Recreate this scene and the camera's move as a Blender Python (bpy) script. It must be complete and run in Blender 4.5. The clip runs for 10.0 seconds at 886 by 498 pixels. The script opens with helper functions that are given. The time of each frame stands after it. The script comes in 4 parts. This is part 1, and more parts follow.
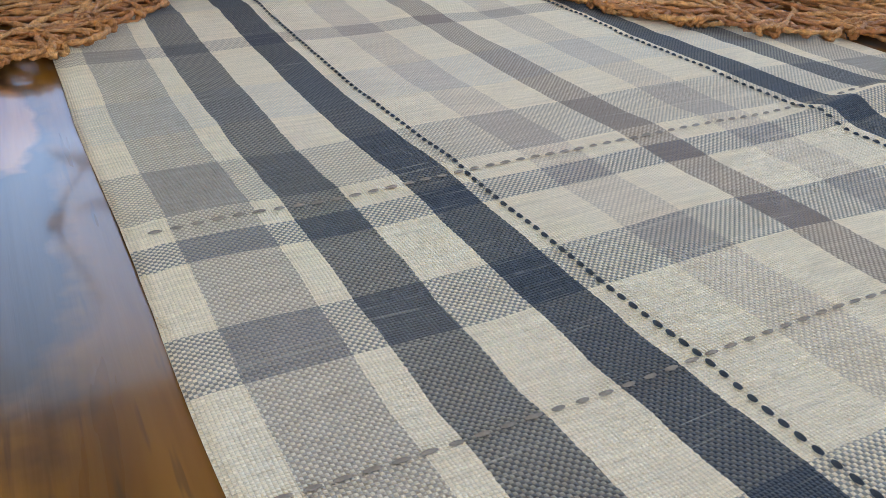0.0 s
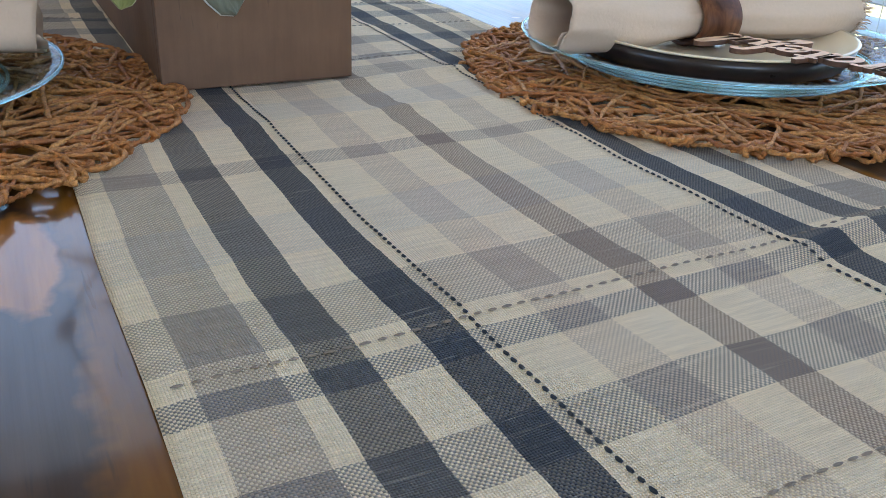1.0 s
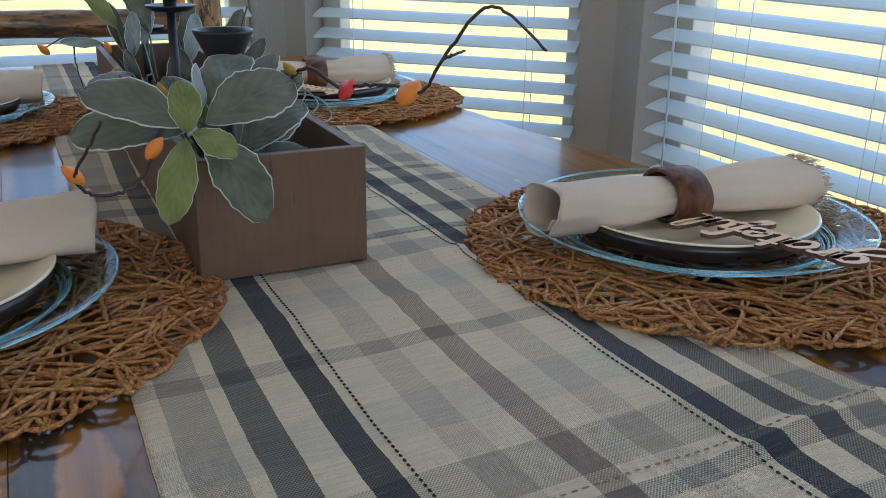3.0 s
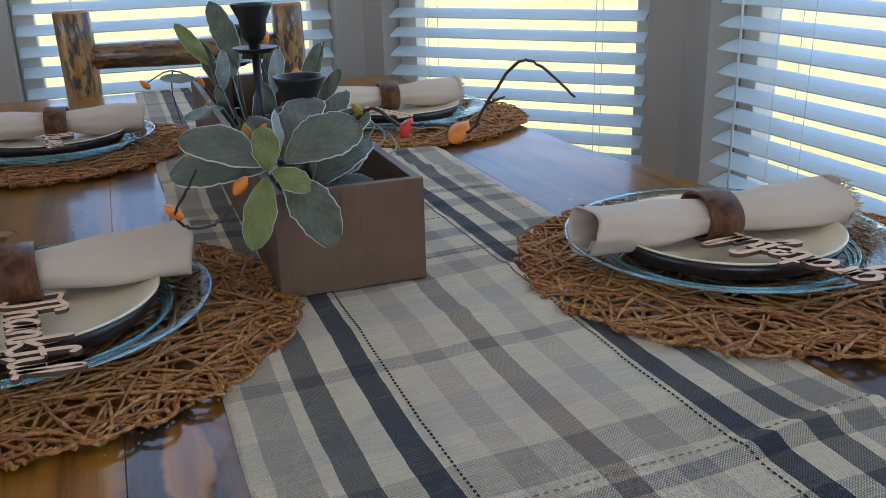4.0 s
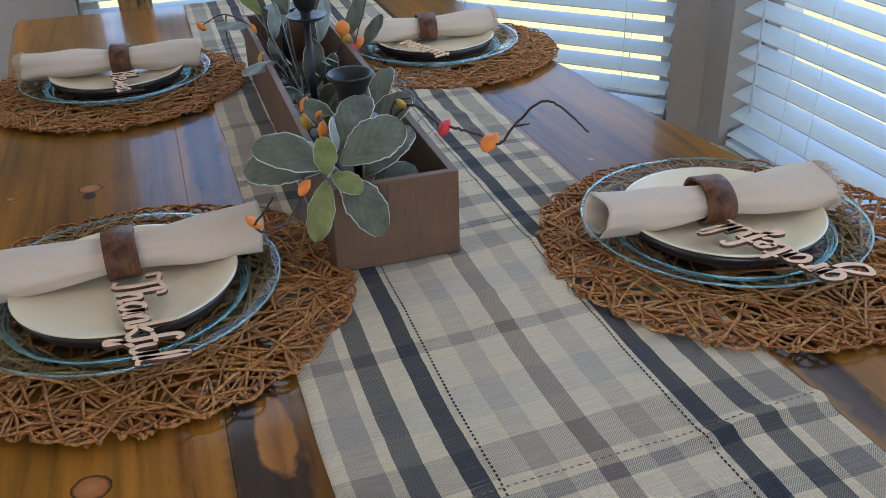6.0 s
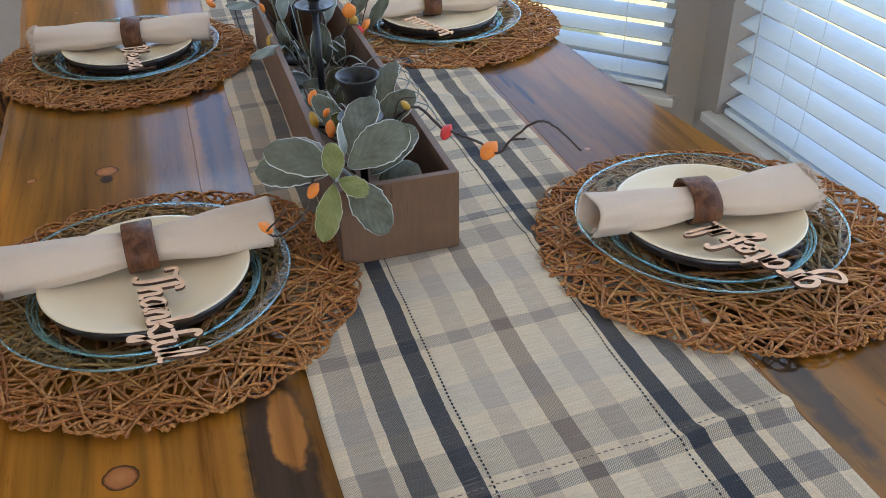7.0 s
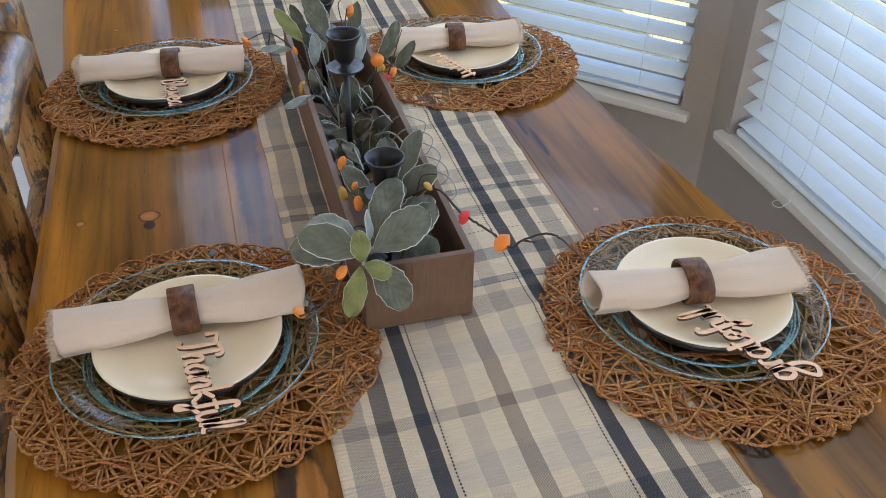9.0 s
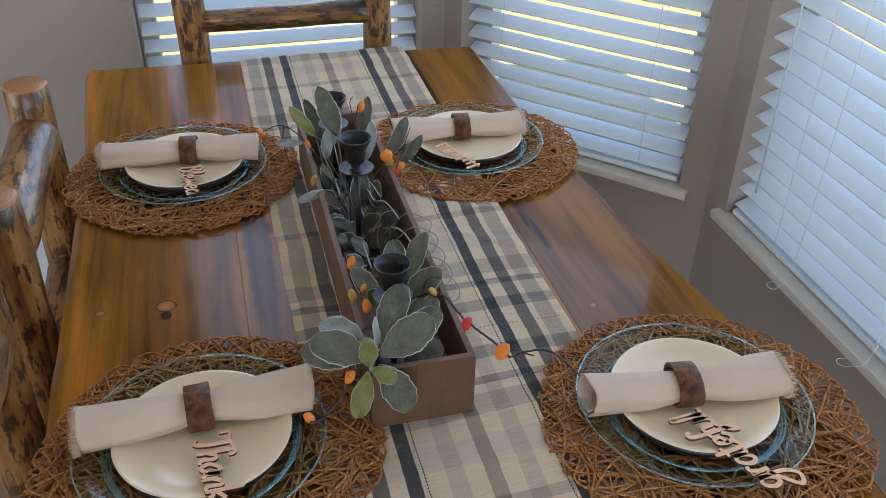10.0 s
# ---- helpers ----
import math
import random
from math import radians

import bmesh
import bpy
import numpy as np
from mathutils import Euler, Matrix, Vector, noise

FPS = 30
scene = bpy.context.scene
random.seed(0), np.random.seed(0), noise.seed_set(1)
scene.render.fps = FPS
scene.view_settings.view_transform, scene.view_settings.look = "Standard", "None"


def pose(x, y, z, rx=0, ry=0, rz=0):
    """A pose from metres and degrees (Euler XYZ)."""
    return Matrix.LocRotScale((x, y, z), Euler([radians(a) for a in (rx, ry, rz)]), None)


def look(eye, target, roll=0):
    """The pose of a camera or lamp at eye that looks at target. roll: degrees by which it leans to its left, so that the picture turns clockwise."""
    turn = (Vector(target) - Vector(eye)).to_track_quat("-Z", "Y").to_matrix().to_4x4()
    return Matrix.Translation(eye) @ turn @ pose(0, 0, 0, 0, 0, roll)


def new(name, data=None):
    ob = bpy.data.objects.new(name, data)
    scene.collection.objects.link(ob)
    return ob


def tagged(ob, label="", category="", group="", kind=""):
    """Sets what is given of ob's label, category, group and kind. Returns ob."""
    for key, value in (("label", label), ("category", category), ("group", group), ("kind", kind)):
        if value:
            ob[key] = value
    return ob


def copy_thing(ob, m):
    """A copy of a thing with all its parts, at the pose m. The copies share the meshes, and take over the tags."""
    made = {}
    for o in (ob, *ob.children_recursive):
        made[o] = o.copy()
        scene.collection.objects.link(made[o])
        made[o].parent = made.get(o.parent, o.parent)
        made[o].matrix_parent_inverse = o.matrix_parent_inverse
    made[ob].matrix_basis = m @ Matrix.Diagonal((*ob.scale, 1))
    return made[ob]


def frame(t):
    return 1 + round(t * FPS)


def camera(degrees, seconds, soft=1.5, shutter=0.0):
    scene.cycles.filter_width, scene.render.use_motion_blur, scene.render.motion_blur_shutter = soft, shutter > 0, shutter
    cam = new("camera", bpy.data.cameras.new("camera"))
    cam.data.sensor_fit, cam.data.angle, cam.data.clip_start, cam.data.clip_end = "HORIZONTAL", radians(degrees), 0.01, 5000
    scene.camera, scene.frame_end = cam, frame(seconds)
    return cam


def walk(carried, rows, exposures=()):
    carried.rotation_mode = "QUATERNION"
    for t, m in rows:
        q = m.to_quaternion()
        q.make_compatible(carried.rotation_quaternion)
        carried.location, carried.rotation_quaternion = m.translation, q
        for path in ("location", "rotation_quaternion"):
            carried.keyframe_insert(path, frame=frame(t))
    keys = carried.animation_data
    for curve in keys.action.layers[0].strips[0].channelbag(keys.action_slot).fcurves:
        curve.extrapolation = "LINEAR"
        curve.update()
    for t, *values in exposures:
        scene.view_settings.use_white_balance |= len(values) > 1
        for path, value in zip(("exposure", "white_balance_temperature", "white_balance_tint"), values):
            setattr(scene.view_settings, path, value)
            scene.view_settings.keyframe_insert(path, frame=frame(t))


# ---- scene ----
cam = camera(53.1, 10.0, soft=0.9)
PATH = [
    (0, (-0.1357, -0.4383, 0.8757), (0.6558, 1.1228, -0.0921), 1.90),
    (0.5, (-0.1394, -0.4378, 0.8895), (0.6707, 1.1464, -0.0236), 2.10),
    (1, (-0.1403, -0.4364, 0.9075), (0.6876, 1.1703, 0.0513), 2.32),
    (1.5, (-0.1425, -0.4397, 0.9251), (0.6949, 1.1873, 0.1180), 2.28),
    (2, (-0.1461, -0.4468, 0.9467), (0.7016, 1.1997, 0.1916), 1.92),
    (2.5, (-0.1494, -0.4526, 0.9677), (0.7029, 1.2156, 0.2673), 1.46),
    (4, (-0.1540, -0.5460, 1.0230), (0.4840, 1.2279, 0.3550), -1.60),
    (4.5, (-0.1590, -0.5700, 1.0480), (0.4020, 1.1850, 0.2700), -2.20),
    (5, (-0.1640, -0.5910, 1.0850), (0.3589, 1.1477, 0.2462), -2.30),
    (5.5, (-0.1710, -0.5990, 1.1280), (0.3559, 1.1087, 0.2302), -2.10),
    (7, (-0.1730, -0.6180, 1.2460), (0.3139, 0.9806, 0.1472), -1.00),
    (7.5, (-0.1710, -0.6190, 1.2700), (0.3039, 0.9666, 0.1473), 0.00),
    (8, (-0.1700, -0.6100, 1.3050), (0.2919, 0.9496, 0.1413), 0.50),
    (8.5, (-0.1710, -0.6080, 1.3550), (0.2772, 0.9376, 0.1675), 0.50),
    (9, (-0.1720, -0.6120, 1.3970), (0.2630, 0.9309, 0.2011), 0.50),
    (9.5, (-0.1730, -0.6140, 1.4490), (0.2600, 0.9478, 0.2771), 0.80),
    (10, (-0.1750, -0.6140, 1.4820), (0.2671, 0.9842, 0.3638), 1.20),
]
# the film's own exposure drifts: brighter at both ends than in between
EXPOSURES = [(0.0, 2.91, 6050, 14), (1.0, 2.57, 6000, 14), (1.5, 2.27, 5950, 13), (2.5, 1.99, 5980, 12), (4.5, 1.99, 5760, 15), (5.5, 2.15, 5810, 15), (7.5, 2.62, 6410, 18), (9.0, 2.64, 6560, 19), (10.0, 2.27, 6410, 20)]
walk(cam, [(t, look(eye, target, roll)) for t, eye, target, roll in PATH], EXPOSURES)

# ---- light: clear sky, sun over the roof, daylight through the bay windows, unseen fill lamps ----
SUN_EL, SUN_AZ = radians(58), radians(200)
world = bpy.data.worlds.new("world")
scene.world = world
world.use_nodes = True
wn = world.node_tree.nodes
wl = world.node_tree.links
sky = wn.new("ShaderNodeTexSky")
sky.sky_type = "NISHITA"
sky.sun_disc = False
sky.sun_elevation = SUN_EL
sky.sun_rotation = SUN_AZ
sky.air_density = 1.0
sky.dust_density = 0.6
wn["Background"].inputs["Strength"].default_value = 0.15
wl.new(sky.outputs["Color"], wn["Background"].inputs["Color"])

sun = new("sun", bpy.data.lights.new("sun", "SUN"))
sun.data.energy = 4.0
sun.data.angle = radians(0.5)
sun.data.color = (1.0, 0.93, 0.80)
sun_way = Vector((math.sin(SUN_AZ) * math.cos(SUN_EL), math.cos(SUN_AZ) * math.cos(SUN_EL), math.sin(SUN_EL)))
sun.matrix_world = look(sun_way * 30, (0, 0, 0))

# unseen fill lamp added at the other end of the room to brighten the table
back_fill = new("back_fill_lamp", bpy.data.lights.new("back_fill_lamp", "AREA"))
back_fill.data.shape = "RECTANGLE"
back_fill.data.size, back_fill.data.size_y = 2.3, 1.95
back_fill.data.energy = 0.15
back_fill.data.color = (1.0, 0.98, 0.96)
back_fill.matrix_world = look((-0.85, -2.96, 1.05), (-0.85, 0.0, 1.05))
# second added fill lamp, out of view at the left wall
left_fill = new("left_fill_lamp", bpy.data.lights.new("left_fill_lamp", "AREA"))
left_fill.data.shape = "RECTANGLE"
left_fill.data.size, left_fill.data.size_y = 1.7, 1.95
left_fill.data.energy = 0.28
left_fill.data.color = (0.92, 0.97, 1.0)
left_fill.matrix_world = look((-2.56, 0.05, 1.05), (0.0, 0.05, 1.05))

# area lamps added for skylight in the upper half of the three bay windows, above the lowest slats
for sky_name, sky_at, sky_way, sky_w, sky_power in (("right_window_skylight", (0.86, 0.06, 1.68), (-1.0, 0.0), 1.60, 0.9), ("bay_window_skylight", (0.622, 1.200, 1.68), (-0.724, -0.690), 0.56, 1.6), ("far_window_skylight", (-0.005, 1.450, 1.68), (0.0, -1.0), 0.62, 1.6)):
    pane_light = new(sky_name, bpy.data.lights.new(sky_name, "AREA"))
    pane_light.data.shape = "RECTANGLE"
    pane_light.data.size, pane_light.data.size_y = sky_w, 0.68
    pane_light.data.energy = sky_power * sky_w * 0.68
    pane_light.data.color = (0.62, 0.80, 1.0)
    pane_light.matrix_world = look(sky_at, (sky_at[0] + sky_way[0], sky_at[1] + sky_way[1], sky_at[2]))

# ---- materials ----
class NB:
    """Small helper to write node materials."""

    def __init__(self, name):
        self.m = bpy.data.materials.new(name)
        self.m.use_nodes = True
        self.t = self.m.node_tree
        self.b = self.t.nodes["Principled BSDF"]
        self.o = self.t.nodes["Material Output"]

    def n(self, kind, **kw):
        node = self.t.nodes.new("ShaderNode" + kind)
        for k, v in kw.items():
            if k in node.inputs:
                self.set(node.inputs[k], v)
        return node

    def set(self, sock, v):
        if isinstance(v, bpy.types.NodeSocket):
            self.t.links.new(v, sock)
        else:
            sock.default_value = v

    def math(self, op, a, b=0.0, c=0.0, clamp=False):
        node = self.t.nodes.new("ShaderNodeMath")
        node.operation, node.use_clamp = op, clamp
        for i, v in enumerate((a, b, c)):
            self.set(node.inputs[i], v)
        return node.outputs[0]

    def mix(self, f, a, b, blend="MIX"):
        node = self.t.nodes.new("ShaderNodeMix")
        node.data_type, node.blend_type = "RGBA", blend
        self.set(node.inputs[0], f)
        self.set(node.inputs[6], a)
        self.set(node.inputs[7], b)
        return node.outputs[2]

    def coords(self, scale=(1, 1, 1), loc=(0, 0, 0), rot=(0, 0, 0), kind="Object"):
        tc = self.t.nodes.new("ShaderNodeTexCoord")
        mp = self.t.nodes.new("ShaderNodeMapping")
        self.t.links.new(tc.outputs[kind], mp.inputs["Vector"])
        mp.inputs["Scale"].default_value = scale
        mp.inputs["Location"].default_value = loc
        mp.inputs["Rotation"].default_value = rot
        return mp.outputs["Vector"]

    def noise(self, vec, scale=5.0, detail=4.0, rough=0.55, distort=0.0):
        node = self.n("TexNoise", Vector=vec, Scale=scale, Detail=detail, Roughness=rough, Distortion=distort)
        return node.outputs["Fac"]

    def ramp(self, fac, stops, interp="LINEAR"):
        node = self.t.nodes.new("ShaderNodeValToRGB")
        self.set(node.inputs[0], fac)
        cr = node.color_ramp
        cr.interpolation = interp
        while len(cr.elements) < len(stops):
            cr.elements.new(0.5)
        for e, (p, c) in zip(cr.elements, stops):
            e.position = p
            e.color = (*c, 1) if len(c) == 3 else c
        return node.outputs[0]

    def bump(self, height, strength=0.3, dist=0.001):
        node = self.n("Bump", Strength=strength, Distance=dist, Height=height)
        self.t.links.new(node.outputs[0], self.b.inputs["Normal"])

    def put(self, **kw):
        for k, v in kw.items():
            self.set(self.b.inputs[k.replace("_", " ")], v)
        return self


def grey(v):
    return (v, v, v, 1)


def simple(name, col, rough=0.5, metal=0.0, var=0.12, scale=60, bump=0.1, dist=0.0006):
    nb = NB(name)
    v = nb.coords()
    f = nb.noise(v, scale, 5)
    g = nb.noise(v, scale * 0.13, 3)
    s = nb.math("ADD", nb.math("MULTIPLY", f, 0.6), nb.math("MULTIPLY", g, 0.4))
    lo = tuple(c * (1 - var) for c in col)
    hi = tuple(min(1, c * (1 + var)) for c in col)
    nb.put(Base_Color=nb.ramp(s, [(0.3, lo), (0.7, hi)]), Metallic=metal)
    nb.put(Roughness=nb.math("ADD", nb.math("MULTIPLY", f, 0.16), rough - 0.08))
    nb.bump(f, bump, dist)
    return nb.m


M_WALL = simple("painted_plaster", (0.31, 0.262, 0.222), 0.75, var=0.04, scale=120, bump=0.5, dist=0.003)
M_CEIL = simple("ceiling_paint", (0.80, 0.79, 0.77), 0.8, var=0.03)
M_TRIM = simple("white_trim_paint", (0.60, 0.555, 0.49), 0.45, var=0.04, scale=40)
M_SLAT = simple("white_slat_vinyl", (0.67, 0.73, 0.76), 0.4, var=0.03, scale=40, bump=0.05)
M_FLOOR = simple("tan_floor", (0.28, 0.20, 0.13), 0.55, var=0.25, scale=14)
M_HEATER = simple("heater_metal", (0.55, 0.55, 0.54), 0.45, var=0.05)
M_SLOT_SHADE = simple("slot_shade", (0.02, 0.02, 0.02), 0.6)


def box_wood():
    """Brown-stained, slightly weathered board with dark vertical grain."""
    nb = NB("stained_box_wood")
    f = nb.noise(nb.coords((1, 1, 0.12)), 190, 4, 0.6)
    g = nb.noise(nb.coords(), 22, 4)
    col = nb.ramp(nb.math("ADD", nb.math("MULTIPLY", f, 0.35), nb.math("MULTIPLY", g, 0.65)), [(0.3, (0.105, 0.052, 0.025)), (0.7, (0.175, 0.092, 0.046))])
    col = nb.mix(nb.ramp(f, [(0.64, (0, 0, 0)), (0.70, (0.6, 0.6, 0.6))]), col, (0.045, 0.024, 0.014, 1))
    nb.put(Base_Color=col, Roughness=0.6)
    nb.bump(f, 0.3, 0.0008)
    return nb.m


M_BOX = box_wood()
M_BLACK = simple("black_iron", (0.012, 0.012, 0.013), 0.42, metal=0.2, var=0.3, scale=200, bump=0.15)
M_PLATE = simple("ivory_glaze", (0.82, 0.69, 0.48), 0.16, var=0.03, scale=12, bump=0.02)
# shade beneath the salad plates, put into a dark brown underside colour
M_UNDER_SHADE = simple("plate_underside_shade", (0.030, 0.020, 0.017), 0.3, var=0.15, scale=30)
M_NAPKIN = simple("white_linen", (0.60, 0.465, 0.350), 0.9, var=0.04, scale=420, bump=0.4, dist=0.0006)
M_TWIG = simple("brown_twig", (0.045, 0.025, 0.018), 0.6, var=0.4, scale=90, bump=0.4)
M_ORANGE = simple("orange_paper_petal", (0.75, 0.21, 0.02), 0.55, var=0.3, scale=90, bump=0.3)
M_RED = simple("red_paper_petal", (0.62, 0.035, 0.03), 0.55, var=0.3, scale=90, bump=0.3)
M_YELLOW = simple("ochre_petal", (0.45, 0.26, 0.03), 0.6, var=0.3, scale=90, bump=0.3)
M_PLY = simple("laser_cut_wood", (0.80, 0.50, 0.30), 0.55, var=0.15, scale=70)
M_PLYEDGE = simple("burnt_wood_edge", (0.10, 0.045, 0.022), 0.7, var=0.2, scale=70)
M_CORD = NB("twisted_paper_cord")
_v = M_CORD.coords()
_r = M_CORD.n("ObjectInfo").outputs["Random"]
_f = M_CORD.noise(_v, 340, 4, 0.65)
_f = M_CORD.ramp(_f, [(0.36, (0, 0, 0)), (0.64, (1, 1, 1))])
M_CORD.put(Base_Color=M_CORD.mix(M_CORD.math("MULTIPLY", _f, 0.6), M_CORD.ramp(_r, [(0, (0.49, 0.165, 0.035)), (0.5, (0.65, 0.255, 0.060)), (1, (0.79, 0.37, 0.10))]), (0.12, 0.046, 0.014, 1)), Roughness=0.6)
M_CORD.bump(_f, 0.7, 0.0012)
M_CORD = M_CORD.m


def wood_top():
    """Varnished blue-stain pine planks with orange heartwood streaks and knots."""
    nb = NB("varnished_pine")
    oi = nb.n("ObjectInfo").outputs["Random"]
    tc = nb.t.nodes.new("ShaderNodeTexCoord").outputs["Object"]
    off = nb.n("VectorMath")
    off.operation = "ADD"
    comb = nb.n("CombineXYZ", X=nb.math("MULTIPLY", oi, 7.3), Y=nb.math("MULTIPLY", oi, 3.1), Z=0.0)
    nb.set(off.inputs[0], tc)
    nb.set(off.inputs[1], comb.outputs[0])

    def stretched(sx, sy):
        m = nb.t.nodes.new("ShaderNodeMapping")
        nb.t.links.new(off.outputs[0], m.inputs["Vector"])
        m.inputs["Scale"].default_value = (sx, sy, 6)
        return m.outputs[0]

    big = nb.noise(stretched(6, 0.7), 1.0, 4, 0.55, 0.8)
    mid = nb.noise(stretched(34, 1.6), 1.0, 5, 0.6, 0.5)
    fine = nb.noise(stretched(240, 7), 1.0, 4, 0.6)
    pore = nb.noise(stretched(460, 30), 1.0, 2, 0.5)
    base = nb.ramp(big, [(0.28, (0.030, 0.013, 0.006)), (0.36, (0.090, 0.037, 0.008)), (0.44, (0.180, 0.075, 0.011)), (0.55, (0.285, 0.122, 0.015)), (0.67, (0.47, 0.185, 0.020))])
    grain = nb.ramp(mid, [(0.30, (0.40, 0.34, 0.28)), (0.50, (0.90, 0.90, 0.90)), (0.70, (1.4, 1.22, 0.95))])
    col = nb.mix(1.0, base, grain, "MULTIPLY")
    col = nb.mix(nb.math("MULTIPLY", fine, 0.32), col, nb.mix(1.0, col, (0.45, 0.40, 0.36, 1), "MULTIPLY"))
    col = nb.mix(nb.ramp(pore, [(0.64, (0, 0, 0)), (0.74, (0.4, 0.4, 0.4))]), col, (0.03, 0.018, 0.01, 1))
    sep = nb.n("SeparateXYZ", Vector=tc)
    wv = nb.math("MULTIPLY", nb.math("SUBTRACT", nb.noise(nb.coords((1, 1, 1)), 60, 3), 0.5), 0.55)

    def spot(kx, ky, rx, ry):
        a = nb.math("DIVIDE", nb.math("SUBTRACT", sep.outputs[0], kx), rx)
        c = nb.math("DIVIDE", nb.math("SUBTRACT", sep.outputs[1], ky), ry)
        return nb.math("ADD", nb.math("SQRT", nb.math("ADD", nb.math("MULTIPLY", a, a), nb.math("MULTIPLY", c, c))), wv)

    # dark stained streaks, resin-orange hearts and knots in the boards
    for kx, ky, rx, ry, c in ((-0.155, -0.16, 0.030, 0.16, (0.030, 0.022, 0.020)), (-0.150, 0.50, 0.022, 0.30, (0.075, 0.036, 0.026)), (0.255, -0.10, 0.020, 0.22, (0.040, 0.028, 0.020)), (-0.146, -0.112, 0.0165, 0.055, (0.50, 0.20, 0.040))):
        d = spot(kx, ky, rx, ry)
        col = nb.mix(nb.ramp(d, [(0.72, (0.85, 0.85, 0.85)), (1.15 if c[0] < 0.2 else 0.9, (0, 0, 0))]), col, nb.mix(1.0, (*c, 1), grain, "MULTIPLY"))
    for kx, ky, r in ((-0.279, 0.372, 0.0135), (-0.362, 0.375, 0.0062), (0.272, 0.242, 0.0050), (-0.268, -0.122, 0.0135), (0.395, 0.10, 0.009), (0.335, 0.60, 0.006), (-0.33, 0.99, 0.008)):
        d = spot(kx, ky, r, r * 0.95)
        ring = nb.ramp(d, [(0.0, (0.46, 0.180, 0.060)), (0.72, (0.36, 0.130, 0.040)), (0.92, (0.045, 0.020, 0.010)), (1.15, (0.08, 0.035, 0.014))])
        col = nb.mix(nb.ramp(d, [(0.95, (1, 1, 1)), (1.45, (0, 0, 0))]), col, ring)
    for kx, ky, rx, ry in ((-0.279, 0.352, 0.0075, 0.010), (0.262, 0.425, 0.004, 0.045), (0.252, 0.47, 0.003, 0.03)):
        col = nb.mix(nb.ramp(spot(kx, ky, rx, ry), [(0.8, (0.9, 0.9, 0.9)), (1.1, (0, 0, 0))]), col, (0.022, 0.012, 0.008, 1))
    nb.put(Base_Color=col, Roughness=nb.math("ADD", nb.math("MULTIPLY", mid, 0.10), 0.24), Coat_Weight=0.30, Coat_Roughness=0.08, IOR=1.15)
    nb.bump(nb.math("ADD", fine, nb.math("MULTIPLY", mid, 1.2)), 0.14, 0.0012)
    return nb.m


def log_wood():
    nb = NB("peeled_log")
    v = nb.coords((1, 1, 0.16))
    a = nb.noise(v, 26, 5, 0.6, 0.3)
    b = nb.noise(nb.coords((1, 1, 0.3)), 85, 4, 0.65)
    c = nb.noise(nb.coords((1, 1, 0.5)), 9, 3)
    col = nb.ramp(nb.math("ADD", nb.math("MULTIPLY", a, 0.7), nb.math("MULTIPLY", c, 0.3)), [(0.36, (0.026, 0.012, 0.006)), (0.45, (0.13, 0.056, 0.014)), (0.55, (0.29, 0.130, 0.028)), (0.68, (0.50, 0.29, 0.10))])
    col = nb.mix(nb.ramp(b, [(0.50, (0, 0, 0)), (0.57, (0.92, 0.92, 0.92))]), col, (0.026, 0.013, 0.007, 1))
    nb.put(Base_Color=col, Roughness=0.38, Coat_Weight=0.35, Coat_Roughness=0.15)
    nb.bump(nb.math("ADD", a, b), 0.5, 0.004)
    return nb.m


def end_grain():
    nb = NB("cut_log_end")
    v = nb.coords()
    w = nb.n("TexWave", Vector=v, Scale=55.0, Distortion=2.0, Detail=2.0)
    w.wave_type, w.rings_direction = "RINGS", "Z"
    nb.put(Base_Color=nb.mix(w.outputs["Fac"], (0.30, 0.13, 0.04, 1), (0.42, 0.20, 0.07, 1)), Roughness=0.4)
    return nb.m


M_TOP = wood_top()
M_LOG = log_wood()
M_LOGEND = end_grain()


def walnut():
    nb = NB("walnut_band")
    a = nb.noise(nb.coords((30, 120, 120)), 1.0, 4, 0.6, 0.5)
    nb.put(Base_Color=nb.ramp(a, [(0.3, (0.050, 0.019, 0.010)), (0.55, (0.135, 0.054, 0.024)), (0.75, (0.24, 0.105, 0.045))]), Roughness=0.48, Specular_IOR_Level=0.2)
    nb.bump(a, 0.15, 0.0006)
    return nb.m


M_WALNUT = walnut()


def glass(name, tint, rough=0.02, gloss=0.04):
    nb = NB(name)
    tr = nb.n("BsdfTransparent", Color=(*tint, 1))
    gl = nb.n("BsdfGlossy", Roughness=rough, Color=(1, 1, 1, 1))
    lw = nb.n("LayerWeight", Blend=0.5)
    fr = nb.math("ADD", nb.math("MULTIPLY", nb.math("POWER", lw.outputs["Facing"], 5.0), 0.32), gloss)
    mx = nb.n("MixShader")
    nb.set(mx.inputs[0], fr)
    nb.set(mx.inputs[1], tr.outputs[0])
    nb.set(mx.inputs[2], gl.outputs[0])
    nb.t.links.new(mx.outputs[0], nb.o.inputs["Surface"])
    return nb.m


M_GLASS = glass("clear_plate_glass", (0.97, 0.99, 0.995), 0.03, 0.012)
M_GLASS_SIDE = glass("aqua_plate_glass", (0.86, 0.965, 0.98), 0.04, 0.012)
M_PANE = glass("window_glass", (0.97, 0.98, 0.98))
_g = NB("aqua_glass_rim")
_g.put(Base_Color=(0.66, 0.92, 0.96, 1), Roughness=0.06, Transmission_Weight=0.84, IOR=1.48)
M_RIM = _g.m


